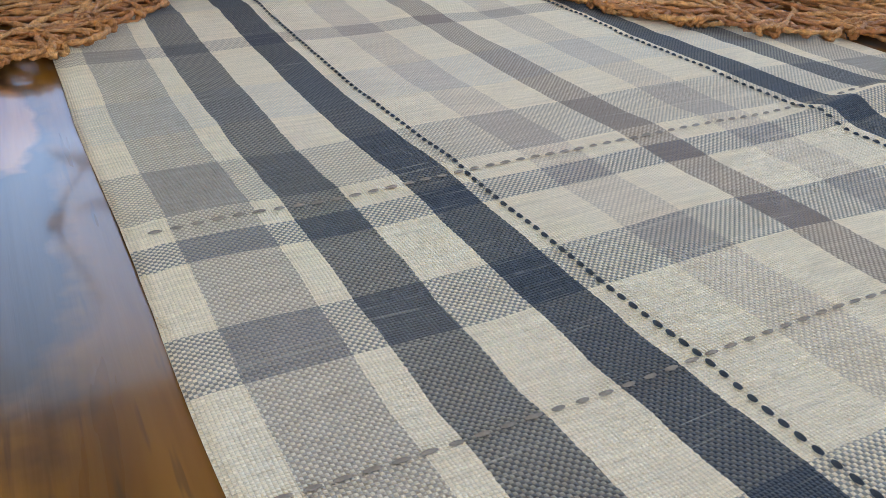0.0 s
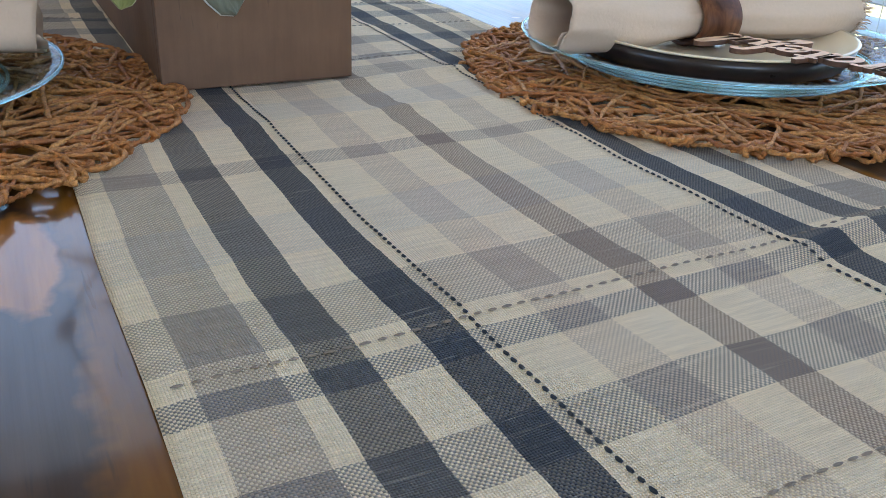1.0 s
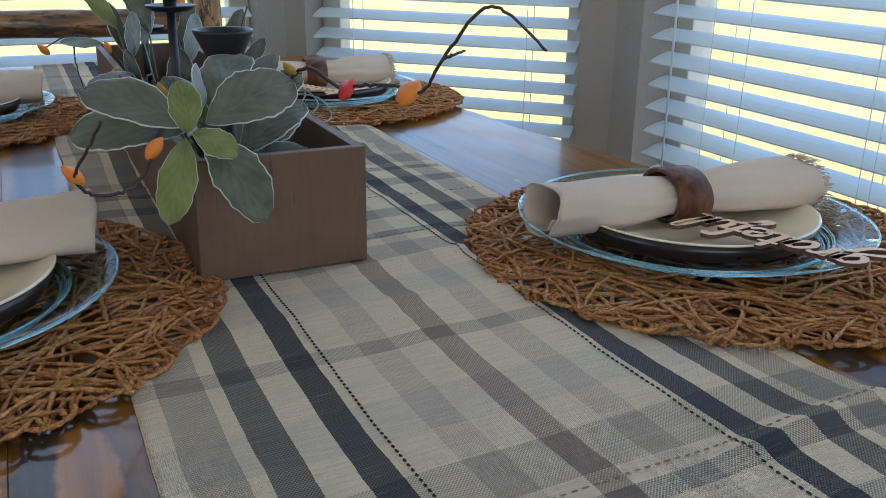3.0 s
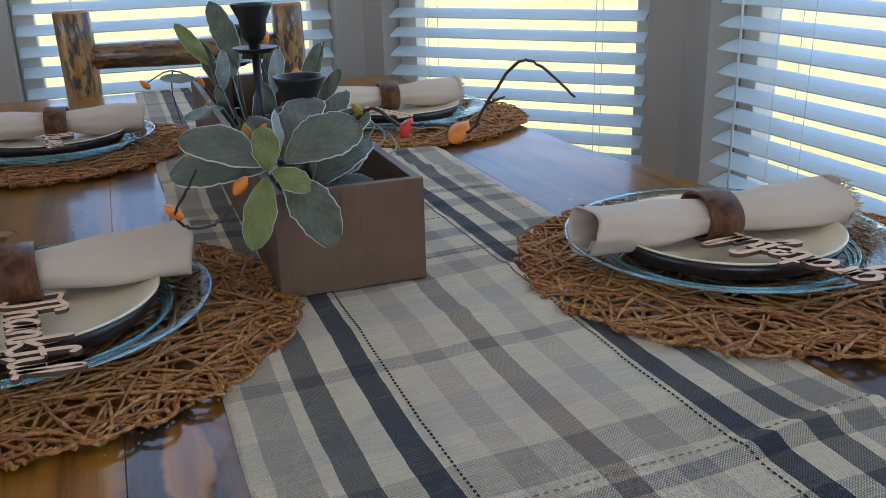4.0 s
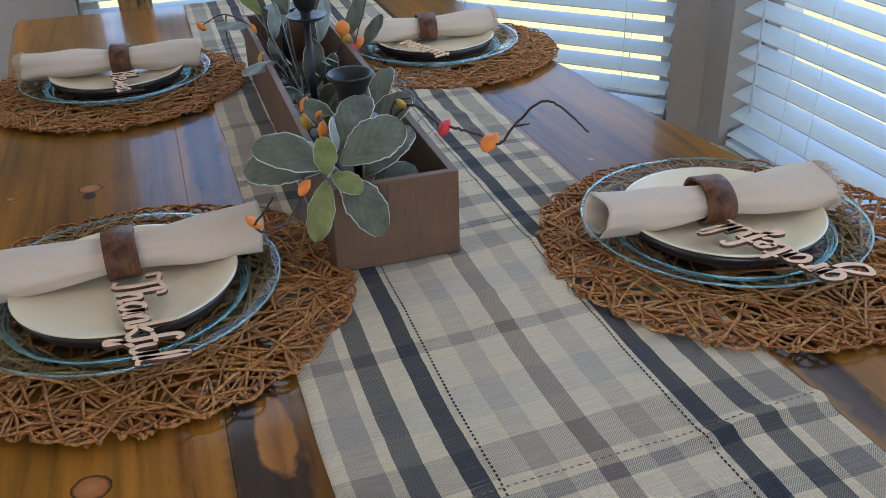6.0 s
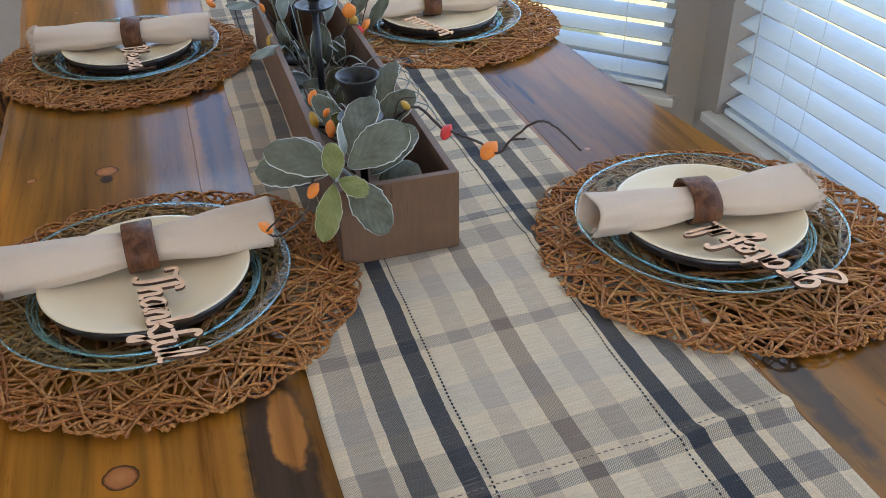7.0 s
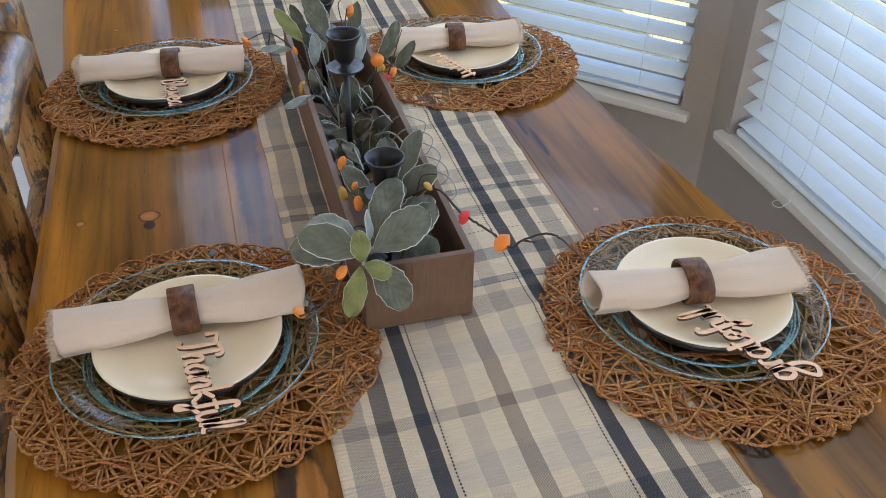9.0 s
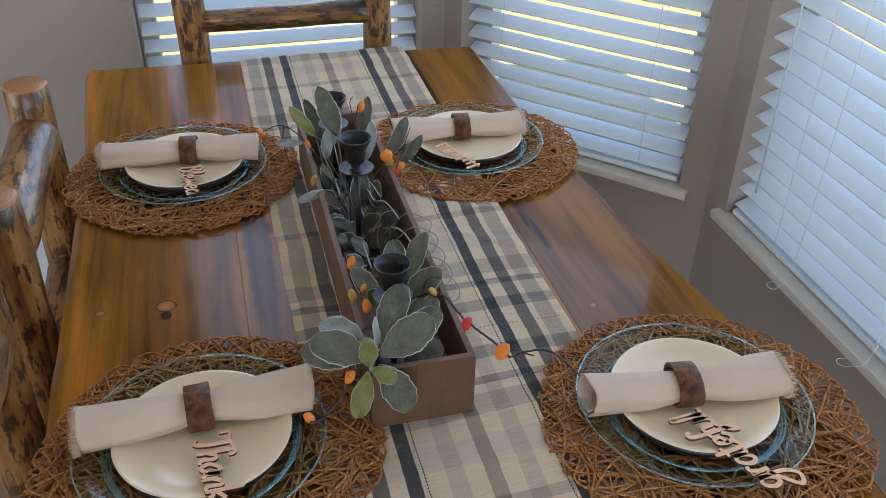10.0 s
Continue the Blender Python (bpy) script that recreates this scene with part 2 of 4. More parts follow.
def cloth():
    """Woven plaid in the cloth's own coordinates: warp colours across u, weft colours along v, threads of about a millimetre."""
    nb = NB("plaid_weave")
    uv = nb.t.nodes.new("ShaderNodeUVMap").outputs[0]
    sep = nb.n("SeparateXYZ", Vector=uv)
    x, y = sep.outputs[0], sep.outputs[1]

    def stretched(sx, sy, lx=0.0, ly=0.0):
        m = nb.t.nodes.new("ShaderNodeMapping")
        nb.t.links.new(uv, m.inputs["Vector"])
        m.inputs["Scale"].default_value = (sx, sy, 1)
        m.inputs["Location"].default_value = (lx, ly, 0)
        return m.outputs[0]

    wob = nb.math("MULTIPLY", nb.math("SUBTRACT", nb.noise(stretched(40, 40), 1.0, 3), 0.5), 0.0018)
    jag = nb.math("MULTIPLY", nb.math("SUBTRACT", nb.noise(stretched(30, 900), 1.0, 1), 0.5), 0.0009)
    u = nb.math("ABSOLUTE", nb.math("ADD", x, nb.math("ADD", wob, jag)))
    cream, grey_, dkgrey = (0.94, 0.755, 0.51), (0.40, 0.315, 0.235), (0.068, 0.058, 0.052)
    navy, beige, brown = (0.006, 0.010, 0.022), (0.64, 0.49, 0.345), (0.29, 0.19, 0.125)
    k = 1 / 0.2
    warp = nb.ramp(nb.math("MULTIPLY", u, k), [(0, brown), (0.0082 * k, cream), (0.029 * k, beige), (0.050 * k, cream), (0.0780 * k, navy), (0.0935 * k, cream), (0.112 * k, dkgrey), (0.130 * k, cream), (0.139 * k, grey_), (0.162 * k, cream)], "CONSTANT")
    share = nb.ramp(nb.math("MULTIPLY", u, k), [(0, grey(0.7)), (0.0082 * k, grey(1)), (0.0780 * k, grey(0.16)), (0.0935 * k, grey(1)), (0.112 * k, grey(0.36)), (0.130 * k, grey(1)), (0.139 * k, grey(0.8)), (0.162 * k, grey(1))], "CONSTANT")
    # weft: bands mirrored about the middle of each repeat
    per = 0.545
    yy = nb.math("ADD", nb.math("SUBTRACT", y, 0.2250), wob)
    v = nb.math("ABSOLUTE", nb.math("WRAP", yy, per / 2, -per / 2))
    q = 1 / 0.3
    blue, slate = (0.075, 0.086, 0.108), (0.125, 0.122, 0.125)
    weft = nb.ramp(nb.math("MULTIPLY", v, q), [(0, cream), (0.0330 * q, slate), (0.056 * q, cream), (0.0865 * q, blue), (0.099 * q, cream), (0.113 * q, (0.38, 0.305, 0.23)), (0.148 * q, cream), (0.178 * q, (0.74, 0.63, 0.49)), (0.215 * q, cream), (0.264 * q, (0.36, 0.265, 0.20))], "CONSTANT")
    # slubs: some weft threads thicker and lighter
    slub = nb.noise(stretched(9, 620), 1.0, 3, 0.6)
    weft = nb.mix(nb.ramp(slub, [(0.56, (0, 0, 0)), (0.68, (0.42, 0.42, 0.42))]), weft, (0.90, 0.77, 0.57, 1))
    pw, pf = 2 * math.pi / 0.00180, 2 * math.pi / 0.00190
    sx = nb.math("SINE", nb.math("MULTIPLY", nb.math("ADD", x, nb.math("MULTIPLY", wob, 0.35)), pw))
    sy = nb.math("SINE", nb.math("MULTIPLY", nb.math("ADD", y, nb.math("MULTIPLY", wob, 0.5)), pf))
    over = nb.math("ADD", nb.math("MULTIPLY", nb.math("MULTIPLY", sx, sy), 1.8), 0.5, clamp=True)
    over = nb.math("MULTIPLY", nb.math("ADD", nb.math("MULTIPLY", over, 0.72), 0.10), share)
    col = nb.mix(over, warp, weft)
    # hollows between threads are darkened, their shade mixed into the colour
    gap = nb.math("MULTIPLY", nb.math("ABSOLUTE", sx), nb.math("ABSOLUTE", sy))
    col = nb.mix(nb.ramp(gap, [(0.0, (0.45, 0.45, 0.45)), (0.18, (0, 0, 0))]), col, nb.mix(1.0, col, (0.35, 0.32, 0.28, 1), "MULTIPLY"))
    # loose lighter weft threads that ride over the dark stripes, and uneven yarns
    streak = nb.noise(stretched(26, 760, 3, 1), 1.0, 4, 0.65)
    col = nb.mix(nb.ramp(streak, [(0.60, (0, 0, 0)), (0.74, (0.34, 0.34, 0.34))]), col, (0.86, 0.74, 0.56, 1))
    yarn = nb.noise(stretched(38, 520, 1, 5), 1.0, 3, 0.6)
    col = nb.mix(1.0, col, nb.ramp(yarn, [(0.3, (0.90, 0.885, 0.865)), (0.68, (1.09, 1.09, 1.09))]), "MULTIPLY")
    fuzz = nb.noise(stretched(1, 1), 900, 3)
    col = nb.mix(0.22, col, nb.mix(1.0, col, nb.ramp(fuzz, [(0.3, (0.6, 0.6, 0.6)), (0.7, (1.4, 1.4, 1.4))]), "MULTIPLY"))
    nb.put(Base_Color=col, Roughness=0.92, Sheen_Weight=0.10)
    nb.bump(nb.math("ADD", gap, nb.math("ADD", nb.math("MULTIPLY", slub, 0.7), nb.math("MULTIPLY", streak, 0.6))), 0.85, 0.0010)
    return nb.m


M_CLOTH = cloth()
M_THREAD_D = simple("charcoal_thread", (0.022, 0.025, 0.032), 0.85, var=0.3, scale=900, bump=0.5)
M_THREAD_T = simple("taupe_thread", (0.24, 0.19, 0.145), 0.85, var=0.3, scale=900, bump=0.5)


def leaf_mat(name, dark, light, rimcol):
    nb = NB(name)
    uv = nb.t.nodes.new("ShaderNodeUVMap").outputs[0]
    sep = nb.n("SeparateXYZ", Vector=uv)
    x, y = sep.outputs[0], sep.outputs[1]
    ax = nb.math("ABSOLUTE", x)
    vein = nb.math("SINE", nb.math("MULTIPLY", nb.math("SUBTRACT", y, nb.math("MULTIPLY", ax, 0.45)), 34))
    f = nb.noise(nb.coords(), 70, 4)
    fine = nb.noise(nb.coords(), 700, 3)
    s = nb.math("ADD", nb.math("MULTIPLY", f, 0.8), nb.math("MULTIPLY", nb.math("MULTIPLY", vein, f), 0.07))
    col = nb.ramp(s, [(0.25, dark), (0.65, light)])
    rnd = nb.n("ObjectInfo").outputs["Random"]
    col = nb.mix(nb.math("MULTIPLY", rnd, 0.35), col, (*light, 1))
    col = nb.mix(nb.ramp(ax, [(0.0, (0.55, 0.55, 0.55)), (0.045, (0, 0, 0))]), col, (*light, 1))
    col = nb.mix(nb.ramp(nb.math("ADD", ax, nb.math("MULTIPLY", fine, 0.06)), [(0.975, (0, 0, 0)), (1.01, (0.9, 0.9, 0.9))]), col, (*rimcol, 1))
    nb.put(Base_Color=col, Roughness=0.8, Sheen_Weight=0.12, Sheen_Roughness=0.5)
    nb.bump(nb.math("ADD", nb.math("MULTIPLY", vein, 0.25), nb.math("ADD", f, fine)), 0.35, 0.0012)
    return nb.m


M_LEAF = leaf_mat("sage_leaf", (0.052, 0.057, 0.035), (0.145, 0.146, 0.098), (0.60, 0.61, 0.56))
M_LEAFY = leaf_mat("young_leaf", (0.120, 0.135, 0.036), (0.23, 0.235, 0.078), (0.55, 0.56, 0.40))
M_LEAFP = leaf_mat("silver_leaf", (0.16, 0.19, 0.17), (0.30, 0.33, 0.30), (0.70, 0.71, 0.68))


def field():
    nb = NB("dry_grass_field")
    a = nb.noise(nb.coords(), 0.35, 4)
    b = nb.noise(nb.coords(), 9.0, 6)
    col = nb.ramp(a, [(0.35, (0.18, 0.165, 0.055)), (0.5, (0.25, 0.215, 0.078)), (0.65, (0.31, 0.265, 0.105))])
    col = nb.mix(0.4, col, nb.ramp(b, [(0.3, (0.14, 0.12, 0.040)), (0.7, (0.29, 0.25, 0.10))]))
    nb.put(Base_Color=col, Roughness=0.95)
    nb.bump(b, 0.5, 0.05)
    return nb.m


M_FIELD = field()

# ---- mesh helpers ----
def mesh_ob(name, bm, material, smooth=False):
    me = bpy.data.meshes.new(name)
    bm.normal_update()
    bm.to_mesh(me)
    bm.free()
    for m in material if isinstance(material, (list, tuple)) else [material]:
        me.materials.append(m)
    if smooth:
        me.polygons.foreach_set("use_smooth", [True] * len(me.polygons))
    return new(name, me)


def thing(name, label, category, at=None, group="", kind=""):
    ob = new(name)
    ob.empty_display_size = 0.05
    if at is not None:
        ob.matrix_world = at
    return tagged(ob, label, category, group, kind)


def part(name, bm, material, parent, label="", smooth=False, at=None):
    ob = mesh_ob(name, bm, material, smooth)
    ob.parent = parent
    if at is not None:
        ob.matrix_basis = at
    return tagged(ob, label)


def box(x0, x1, y0, y1, z0, z1, bevel=0.0, bm=None, seg=2):
    own = bm is None
    b = bmesh.new()
    bmesh.ops.create_cube(b, size=1.0)
    for v in b.verts:
        v.co = Vector(((x0 + x1) / 2 + v.co.x * (x1 - x0), (y0 + y1) / 2 + v.co.y * (y1 - y0), (z0 + z1) / 2 + v.co.z * (z1 - z0)))
    if bevel:
        bmesh.ops.bevel(b, geom=b.edges[:], offset=bevel, segments=seg, affect="EDGES", profile=0.6)
    if own:
        return b
    return join(bm, b)


def join(bm, other):
    me = bpy.data.meshes.new("tmp")
    other.to_mesh(me)
    other.free()
    bm.from_mesh(me)
    bpy.data.meshes.remove(me)
    return bm


def lathe(profile, seg=64, close=False):
    """Turn a profile of (radius, height) about z."""
    b = bmesh.new()
    rings = []
    for r, z in profile:
        if r < 1e-6:
            rings.append([b.verts.new((0, 0, z))])
        else:
            rings.append([b.verts.new((r * math.cos(2 * math.pi * i / seg), r * math.sin(2 * math.pi * i / seg), z)) for i in range(seg)])
    pairs = list(zip(rings, rings[1:]))
    if close:
        pairs.append((rings[-1], rings[0]))
    for a, c in pairs:
        for i in range(seg):
            j = (i + 1) % seg
            if len(a) == 1 and len(c) == 1:
                continue
            if len(a) == 1:
                b.faces.new((a[0], c[i], c[j]))
            elif len(c) == 1:
                b.faces.new((a[i], c[0], a[j]))
            else:
                b.faces.new((a[i], c[i], c[j], a[j]))
    bmesh.ops.recalc_face_normals(b, faces=b.faces[:])
    return b


def tube(points, radius, sides=6, bm=None, flat=1.0, twist=0.0, caps=True):
    """A tube along points; radius a number or a list; flat and twist make a rope-like section."""
    b = bm if bm is not None else bmesh.new()
    pts = [Vector(p) for p in points]
    n = len(pts)
    rad = radius if isinstance(radius, (list, tuple)) else [radius] * n
    up = Vector((0, 0, 1))
    rings = []
    for i, p in enumerate(pts):
        d = (pts[min(i + 1, n - 1)] - pts[max(i - 1, 0)]).normalized()
        side = d.cross(up)
        if side.length < 0.05:
            side = d.cross(Vector((0, 1, 0)))
        side.normalize()
        top = side.cross(d)
        ring = []
        for k in range(sides):
            a = 2 * math.pi * k / sides
            ca, sa = rad[i] * math.cos(a), rad[i] * flat * math.sin(a)
            ct, st = math.cos(twist * i), math.sin(twist * i)
            ring.append(b.verts.new(p + side * (ca * ct - sa * st) + top * (ca * st + sa * ct)))
        rings.append(ring)
    for a, c in zip(rings, rings[1:]):
        for k in range(sides):
            b.faces.new((a[k], a[(k + 1) % sides], c[(k + 1) % sides], c[k]))
    if caps:
        b.faces.new(rings[0][::-1])
        b.faces.new(rings[-1])
    return b


def spline(pts, n):
    """Catmull-Rom through a few points, n samples."""
    p = [Vector(q) for q in pts]
    p = [p[0] * 2 - p[1]] + p + [p[-1] * 2 - p[-2]]
    out = []
    for i in range(n):
        s = i / (n - 1) * (len(p) - 3)
        k = min(int(s), len(p) - 4)
        t = s - k
        a, b, c, d = p[k:k + 4]
        out.append(0.5 * ((2 * b) + (c - a) * t + (2 * a - 5 * b + 4 * c - d) * t * t + (3 * b - a - 3 * c + d) * t ** 3))
    return out


# ---- setting: room with a bay of three windows ----
TZ = 0.76                                  # table top
A0 = Vector((0.905, -3.0))                 # right wall from the back to the first bay corner
A1 = Vector((0.905, 0.965))
A2 = Vector((0.40, 1.495))
A3 = Vector((-2.6, 1.495))
SILL, HEAD, ROOF = 0.43, 2.05, 2.45
THICK = 0.14


def wall_run(name, p, q, openings, label):
    """A wall from p to q seen from inside (room on its left hand side), with openings (s0, s1) along it."""
    d = (q - p).normalized()
    length = (q - p).length
    ang = math.atan2(d.y, d.x)
    b = bmesh.new()
    s = 0.0
    for s0, s1 in openings:
        if s0 > s:
            box(s, s0, -THICK, 0, 0, ROOF, 0, b)
        box(s0, s1, -THICK, 0, 0, SILL - 0.02, 0, b)
        box(s0, s1, -THICK, 0, HEAD, ROOF, 0, b)
        s = s1
    box(s, length, -THICK, 0, 0, ROOF, 0, b)
    ob = mesh_ob(name, b, M_WALL)
    ob.matrix_world = Matrix.Translation((p.x, p.y, 0)) @ Matrix.Rotation(ang, 4, "Z")
    return tagged(ob, label, "wall", kind="structure")


def slat_mesh(length):
    b = bmesh.new()
    n = 5
    rows = []
    for i in range(n):
        w = -0.024 + 0.048 * i / (n - 1)
        z = 0.0022 * (1 - (w / 0.024) ** 2)
        rows.append([b.verts.new((sx, w, z + dz)) for dz in (0.0013, -0.0013) for sx in (0.0, length)])
    for r, t in zip(rows, rows[1:]):
        b.faces.new((r[0], r[1], t[1], t[0]))
        b.faces.new((r[2], t[2], t[3], r[3]))
        b.faces.new((r[0], t[0], t[2], r[2]))
        b.faces.new((r[1], r[3], t[3], t[1]))
    b.faces.new((rows[0][0], rows[0][2], rows[0][3], rows[0][1]))
    b.faces.new((rows[-1][0], rows[-1][1], rows[-1][3], rows[-1][2]))
    bmesh.ops.recalc_face_normals(b, faces=b.faces[:])
    me = bpy.data.meshes.new("slat")
    b.to_mesh(me)
    b.free()
    me.materials.append(M_SLAT)
    return me


SLAT_TILT = -20.0
PITCH = 0.0435


def window_unit(num, p, q, s0, s1, mullions=()):
    """A window in an opening: frame, panes, sill, and a horizontal blind with its slats, ladder cords and bottom rail."""
    d = (q - p).normalized()
    m = Matrix.Translation((p.x, p.y, 0)) @ Matrix.Rotation(math.atan2(d.y, d.x), 4, "Z")
    win = thing("window_%d" % num, "white vinyl window with a painted sill and sunlit field outside", "window", m, "bay windows", "structure")
    fr = bmesh.new()
    y0, y1 = -THICK + 0.01, -THICK + 0.06
    w = 0.045
    box(s0, s0 + w, y0, y1, SILL, HEAD, 0.004, fr)
    box(s1 - w, s1, y0, y1, SILL, HEAD, 0.004, fr)
    box(s0 + w, s1 - w, y0, y1, SILL, SILL + w, 0.004, fr)
    box(s0 + w, s1 - w, y0, y1, HEAD - w, HEAD, 0.004, fr)
    for mu in mullions:
        box(mu - 0.02, mu + 0.02, y0, y1, SILL + w, HEAD - w, 0.004, fr)
    part("window_frame", fr, M_TRIM, win)
    edges = [s0 + w, *[v for mu in mullions for v in (mu - 0.02, mu + 0.02)], s1 - w]
    for a, c in zip(edges[::2], edges[1::2]):
        pane = part("pane", box(a, c, y0 + 0.02, y0 + 0.024, SILL + w, HEAD - w), M_PANE, win)
        pane.visible_shadow = False
    part("window_sill", box(s0 - 0.025, s1 + 0.025, -THICK + 0.06, 0.022, SILL - 0.022, SILL, 0.005), M_TRIM, win, "painted wooden sill with a rounded nose")
    blind = thing("window_blind", "white horizontal slat blind lowered with slats half open", "blind", m, "bay window blinds")
    length = s1 - s0 - 0.022
    me = slat_mesh(length)
    z = SILL + 0.035
    ry = -0.036
    while z < HEAD - 0.07:
        sl = new("slat", me)
        sl.parent = blind
        sl.matrix_basis = Matrix.Translation((s0 + 0.011, ry, z + random.uniform(-0.0007, 0.0007))) @ Matrix.Rotation(radians(SLAT_TILT + random.uniform(-1, 1)), 4, "X")
        z += PITCH
    part("bottom_rail", box(s0 + 0.011, s1 - 0.011, ry - 0.025, ry + 0.025, SILL + 0.004, SILL + 0.018, 0.004), M_SLAT, blind)
    part("head_rail", box(s0 + 0.006, s1 - 0.006, ry - 0.028, ry + 0.028, HEAD - 0.055, HEAD, 0.004), M_SLAT, blind)
    k = max(2, round(length / 0.36))
    for i in range(k):
        sx = s0 + 0.011 + length * ((i + 0.5) / k if k > 2 else (0.17 + 0.66 * i))
        for dy in (-0.025, 0.025):
            part("ladder_cord", tube([(sx, ry + dy, SILL + 0.012), (sx, ry + dy, HEAD - 0.05)], 0.0008, 5), M_SLAT, blind)
    return win, blind


def run_len(p, q):
    return (q - p).length


wall_run("wall_right", A0, A1, [(2.2, 3.885)], "off-white textured plaster wall below the bay window")
wall_run("wall_bay", A1, A2, [(0.07, run_len(A1, A2) - 0.05)], "off-white textured plaster wall below the bay window")
wall_run("wall_far", A2, A3, [(0.06, 0.745)], "off-white textured plaster wall beside the far window")
window_unit(1, A0, A1, 2.2, 3.885, (3.05,))
b1 = bpy.data.objects["window_blind"]
inv = b1.matrix_world.inverted()
part("tilt_wand", tube([inv @ Vector((0.899, 0.786, 1.95)), inv @ Vector((0.899, 0.786, 1.2)), inv @ Vector((0.898, 0.785, 0.54))], 0.0022, 8), M_SLAT, b1, "thin clear-white tilt wand", smooth=True)
part("pull_cord", tube(spline([inv @ Vector(q) for q in ((0.894, 0.335, 1.9), (0.892, 0.335, 0.70), (0.875, 0.338, 0.47), (0.852, 0.350, 0.437), (0.836, 0.362, 0.434), (0.842, 0.376, 0.434), (0.860, 0.372, 0.436))], 40), 0.0007, 6), M_SLAT, b1, smooth=True)
part("pull_cord", tube(spline([inv @ Vector(q) for q in ((0.894, 0.60, 1.9), (0.892, 0.60, 0.70), (0.876, 0.597, 0.47), (0.856, 0.592, 0.437), (0.842, 0.596, 0.434), (0.844, 0.612, 0.434), (0.862, 0.614, 0.436))], 40), 0.0007, 6), M_SLAT, b1, smooth=True)
window_unit(2, A1, A2, 0.07, run_len(A1, A2) - 0.05)
window_unit(3, A2, A3, 0.06, 0.745)
# unseen wall; its opening is added for the left fill lamp
lw = box(-2.74, -2.6, -3.14, -0.8, 0, ROOF)
box(-2.74, -2.6, 0.9, 1.64, 0, ROOF, 0, lw)
box(-2.74, -2.6, -0.8, 0.9, 2.05, ROOF, 0, lw)
tagged(mesh_ob("wall_left", lw, M_WALL), "plain off-white plaster wall", "wall", kind="structure")
# unseen wall, opened to let in sun and the back fill lamp
bk = box(-2.6, -2.0, -3.14, -3.0, 0, ROOF)
box(0.3, 1.045, -3.14, -3.0, 0, ROOF, 0, bk)
box(-2.0, 0.3, -3.14, -3.0, 2.05, ROOF, 0, bk)
tagged(mesh_ob("wall_back", bk, M_WALL), "plain off-white plaster wall", "wall", kind="structure")
tagged(mesh_ob("floor", box(-2.74, 1.05, -3.14, 1.64, -0.3, 0.0), M_FLOOR), "tan floor of the dining room", "floor", kind="structure")
tagged(mesh_ob("ceiling", box(-2.75, 1.25, -3.15, 1.85, ROOF, ROOF + 0.12), M_CEIL), "plain white ceiling", "ceiling", kind="structure")
heater = thing("baseboard_heater", "beige metal baseboard heater along the plaster wall", "heater", kind="structure")
part("cover", box(-2.5, -0.42, 1.42, 1.492, 0.0, 0.30, 0.006), M_HEATER, heater)
# solid near-black strip in place of the shade inside the slot
part("top_slot", box(-2.5, -0.42, 1.425, 1.492, 0.304, 0.32), M_SLOT_SHADE, heater)

g = bmesh.new()
bmesh.ops.create_grid(g, x_segments=40, y_segments=40, size=400)
for v in g.verts:
    v.co.z = -0.31
tagged(mesh_ob("ground", g, M_FIELD), "sunlit dry grass field outside the windows", "ground", kind="structure")

# ---- dining table ----
# the live edge on the window side draws in towards the far end
EDGE_Y, EDGE_X = (-0.52, 0.15, 0.29, 0.44, 0.77, 1.22), (0.462, 0.446, 0.430, 0.410, 0.388, 0.383)


def table():
    t = thing("dining_table", "varnished live-edge pine plank dining table", "table")
    edges = [-0.412, -0.178, 0.005, 0.2345, 0.425]
    y0, y1 = -0.52, 1.212
    for k, (a, c) in enumerate(zip(edges, edges[1:])):
        b = bmesh.new()
        n = 60
        prof = []
        for i in range(n + 1):
            y = y0 + (y1 - y0) * i / n
            l = a + (0.0001 if k else 0.006 * noise.noise((3, y * 3.1, 0)) + 0.005 * noise.noise((9, y * 9, 0)) - 0.06 * max(0.0, y - 0.8))
            r = c - (0.0001 if k < 3 else -0.018 * noise.noise((7, y * 2.3, 4)) - 0.004 * noise.noise((1, y * 9, 0)))
            bl, br = (0.012 if k == 0 else 0.0003), (0.012 if k == 3 else 0.0003)
            low = 0.012 if k in (0, 3) else 0
            if k == 3:
                r = float(np.interp(y, EDGE_Y, EDGE_X)) + 0.004 * noise.noise((7, y * 5, 4)) + 0.003 * noise.noise((1, y * 14, 0))
            prof.append([(l + bl, y, TZ), (r - br, y, TZ), (r, y, TZ - br), (r - (low if k == 3 else 0), y, TZ - 0.05), (l + (low if k == 0 else 0), y, TZ - 0.05), (l, y, TZ - bl)])
        rows = [[b.verts.new((x, y - 0.035 * max(0.0, y - 0.8) / 0.4 * (x + 0.42) / 0.8, z)) for x, y, z in row] for row in prof]
        for p, q in zip(rows, rows[1:]):
            for j in range(6):
                b.faces.new((p[j], p[(j + 1) % 6], q[(j + 1) % 6], q[j]))
        b.faces.new(rows[0])
        b.faces.new(rows[-1][::-1])
        bmesh.ops.recalc_face_normals(b, faces=b.faces[:])
        part("plank", b, M_TOP, t)
    for x in (-0.30, 0.30):
        for y in (-0.36, 1.06):
            part("leg", tube([(x, y, 0), (x, y, 0.35), (x, y, TZ - 0.05)], [0.05, 0.047, 0.05], 16), M_LOG, t, smooth=True)
    part("apron", box(-0.28, 0.28, -0.30, 1.0, TZ - 0.12, TZ - 0.052), M_TOP, t)
    return t


table()

# ---- table runner ----
RX, RHALF = 0.0540, 0.1745


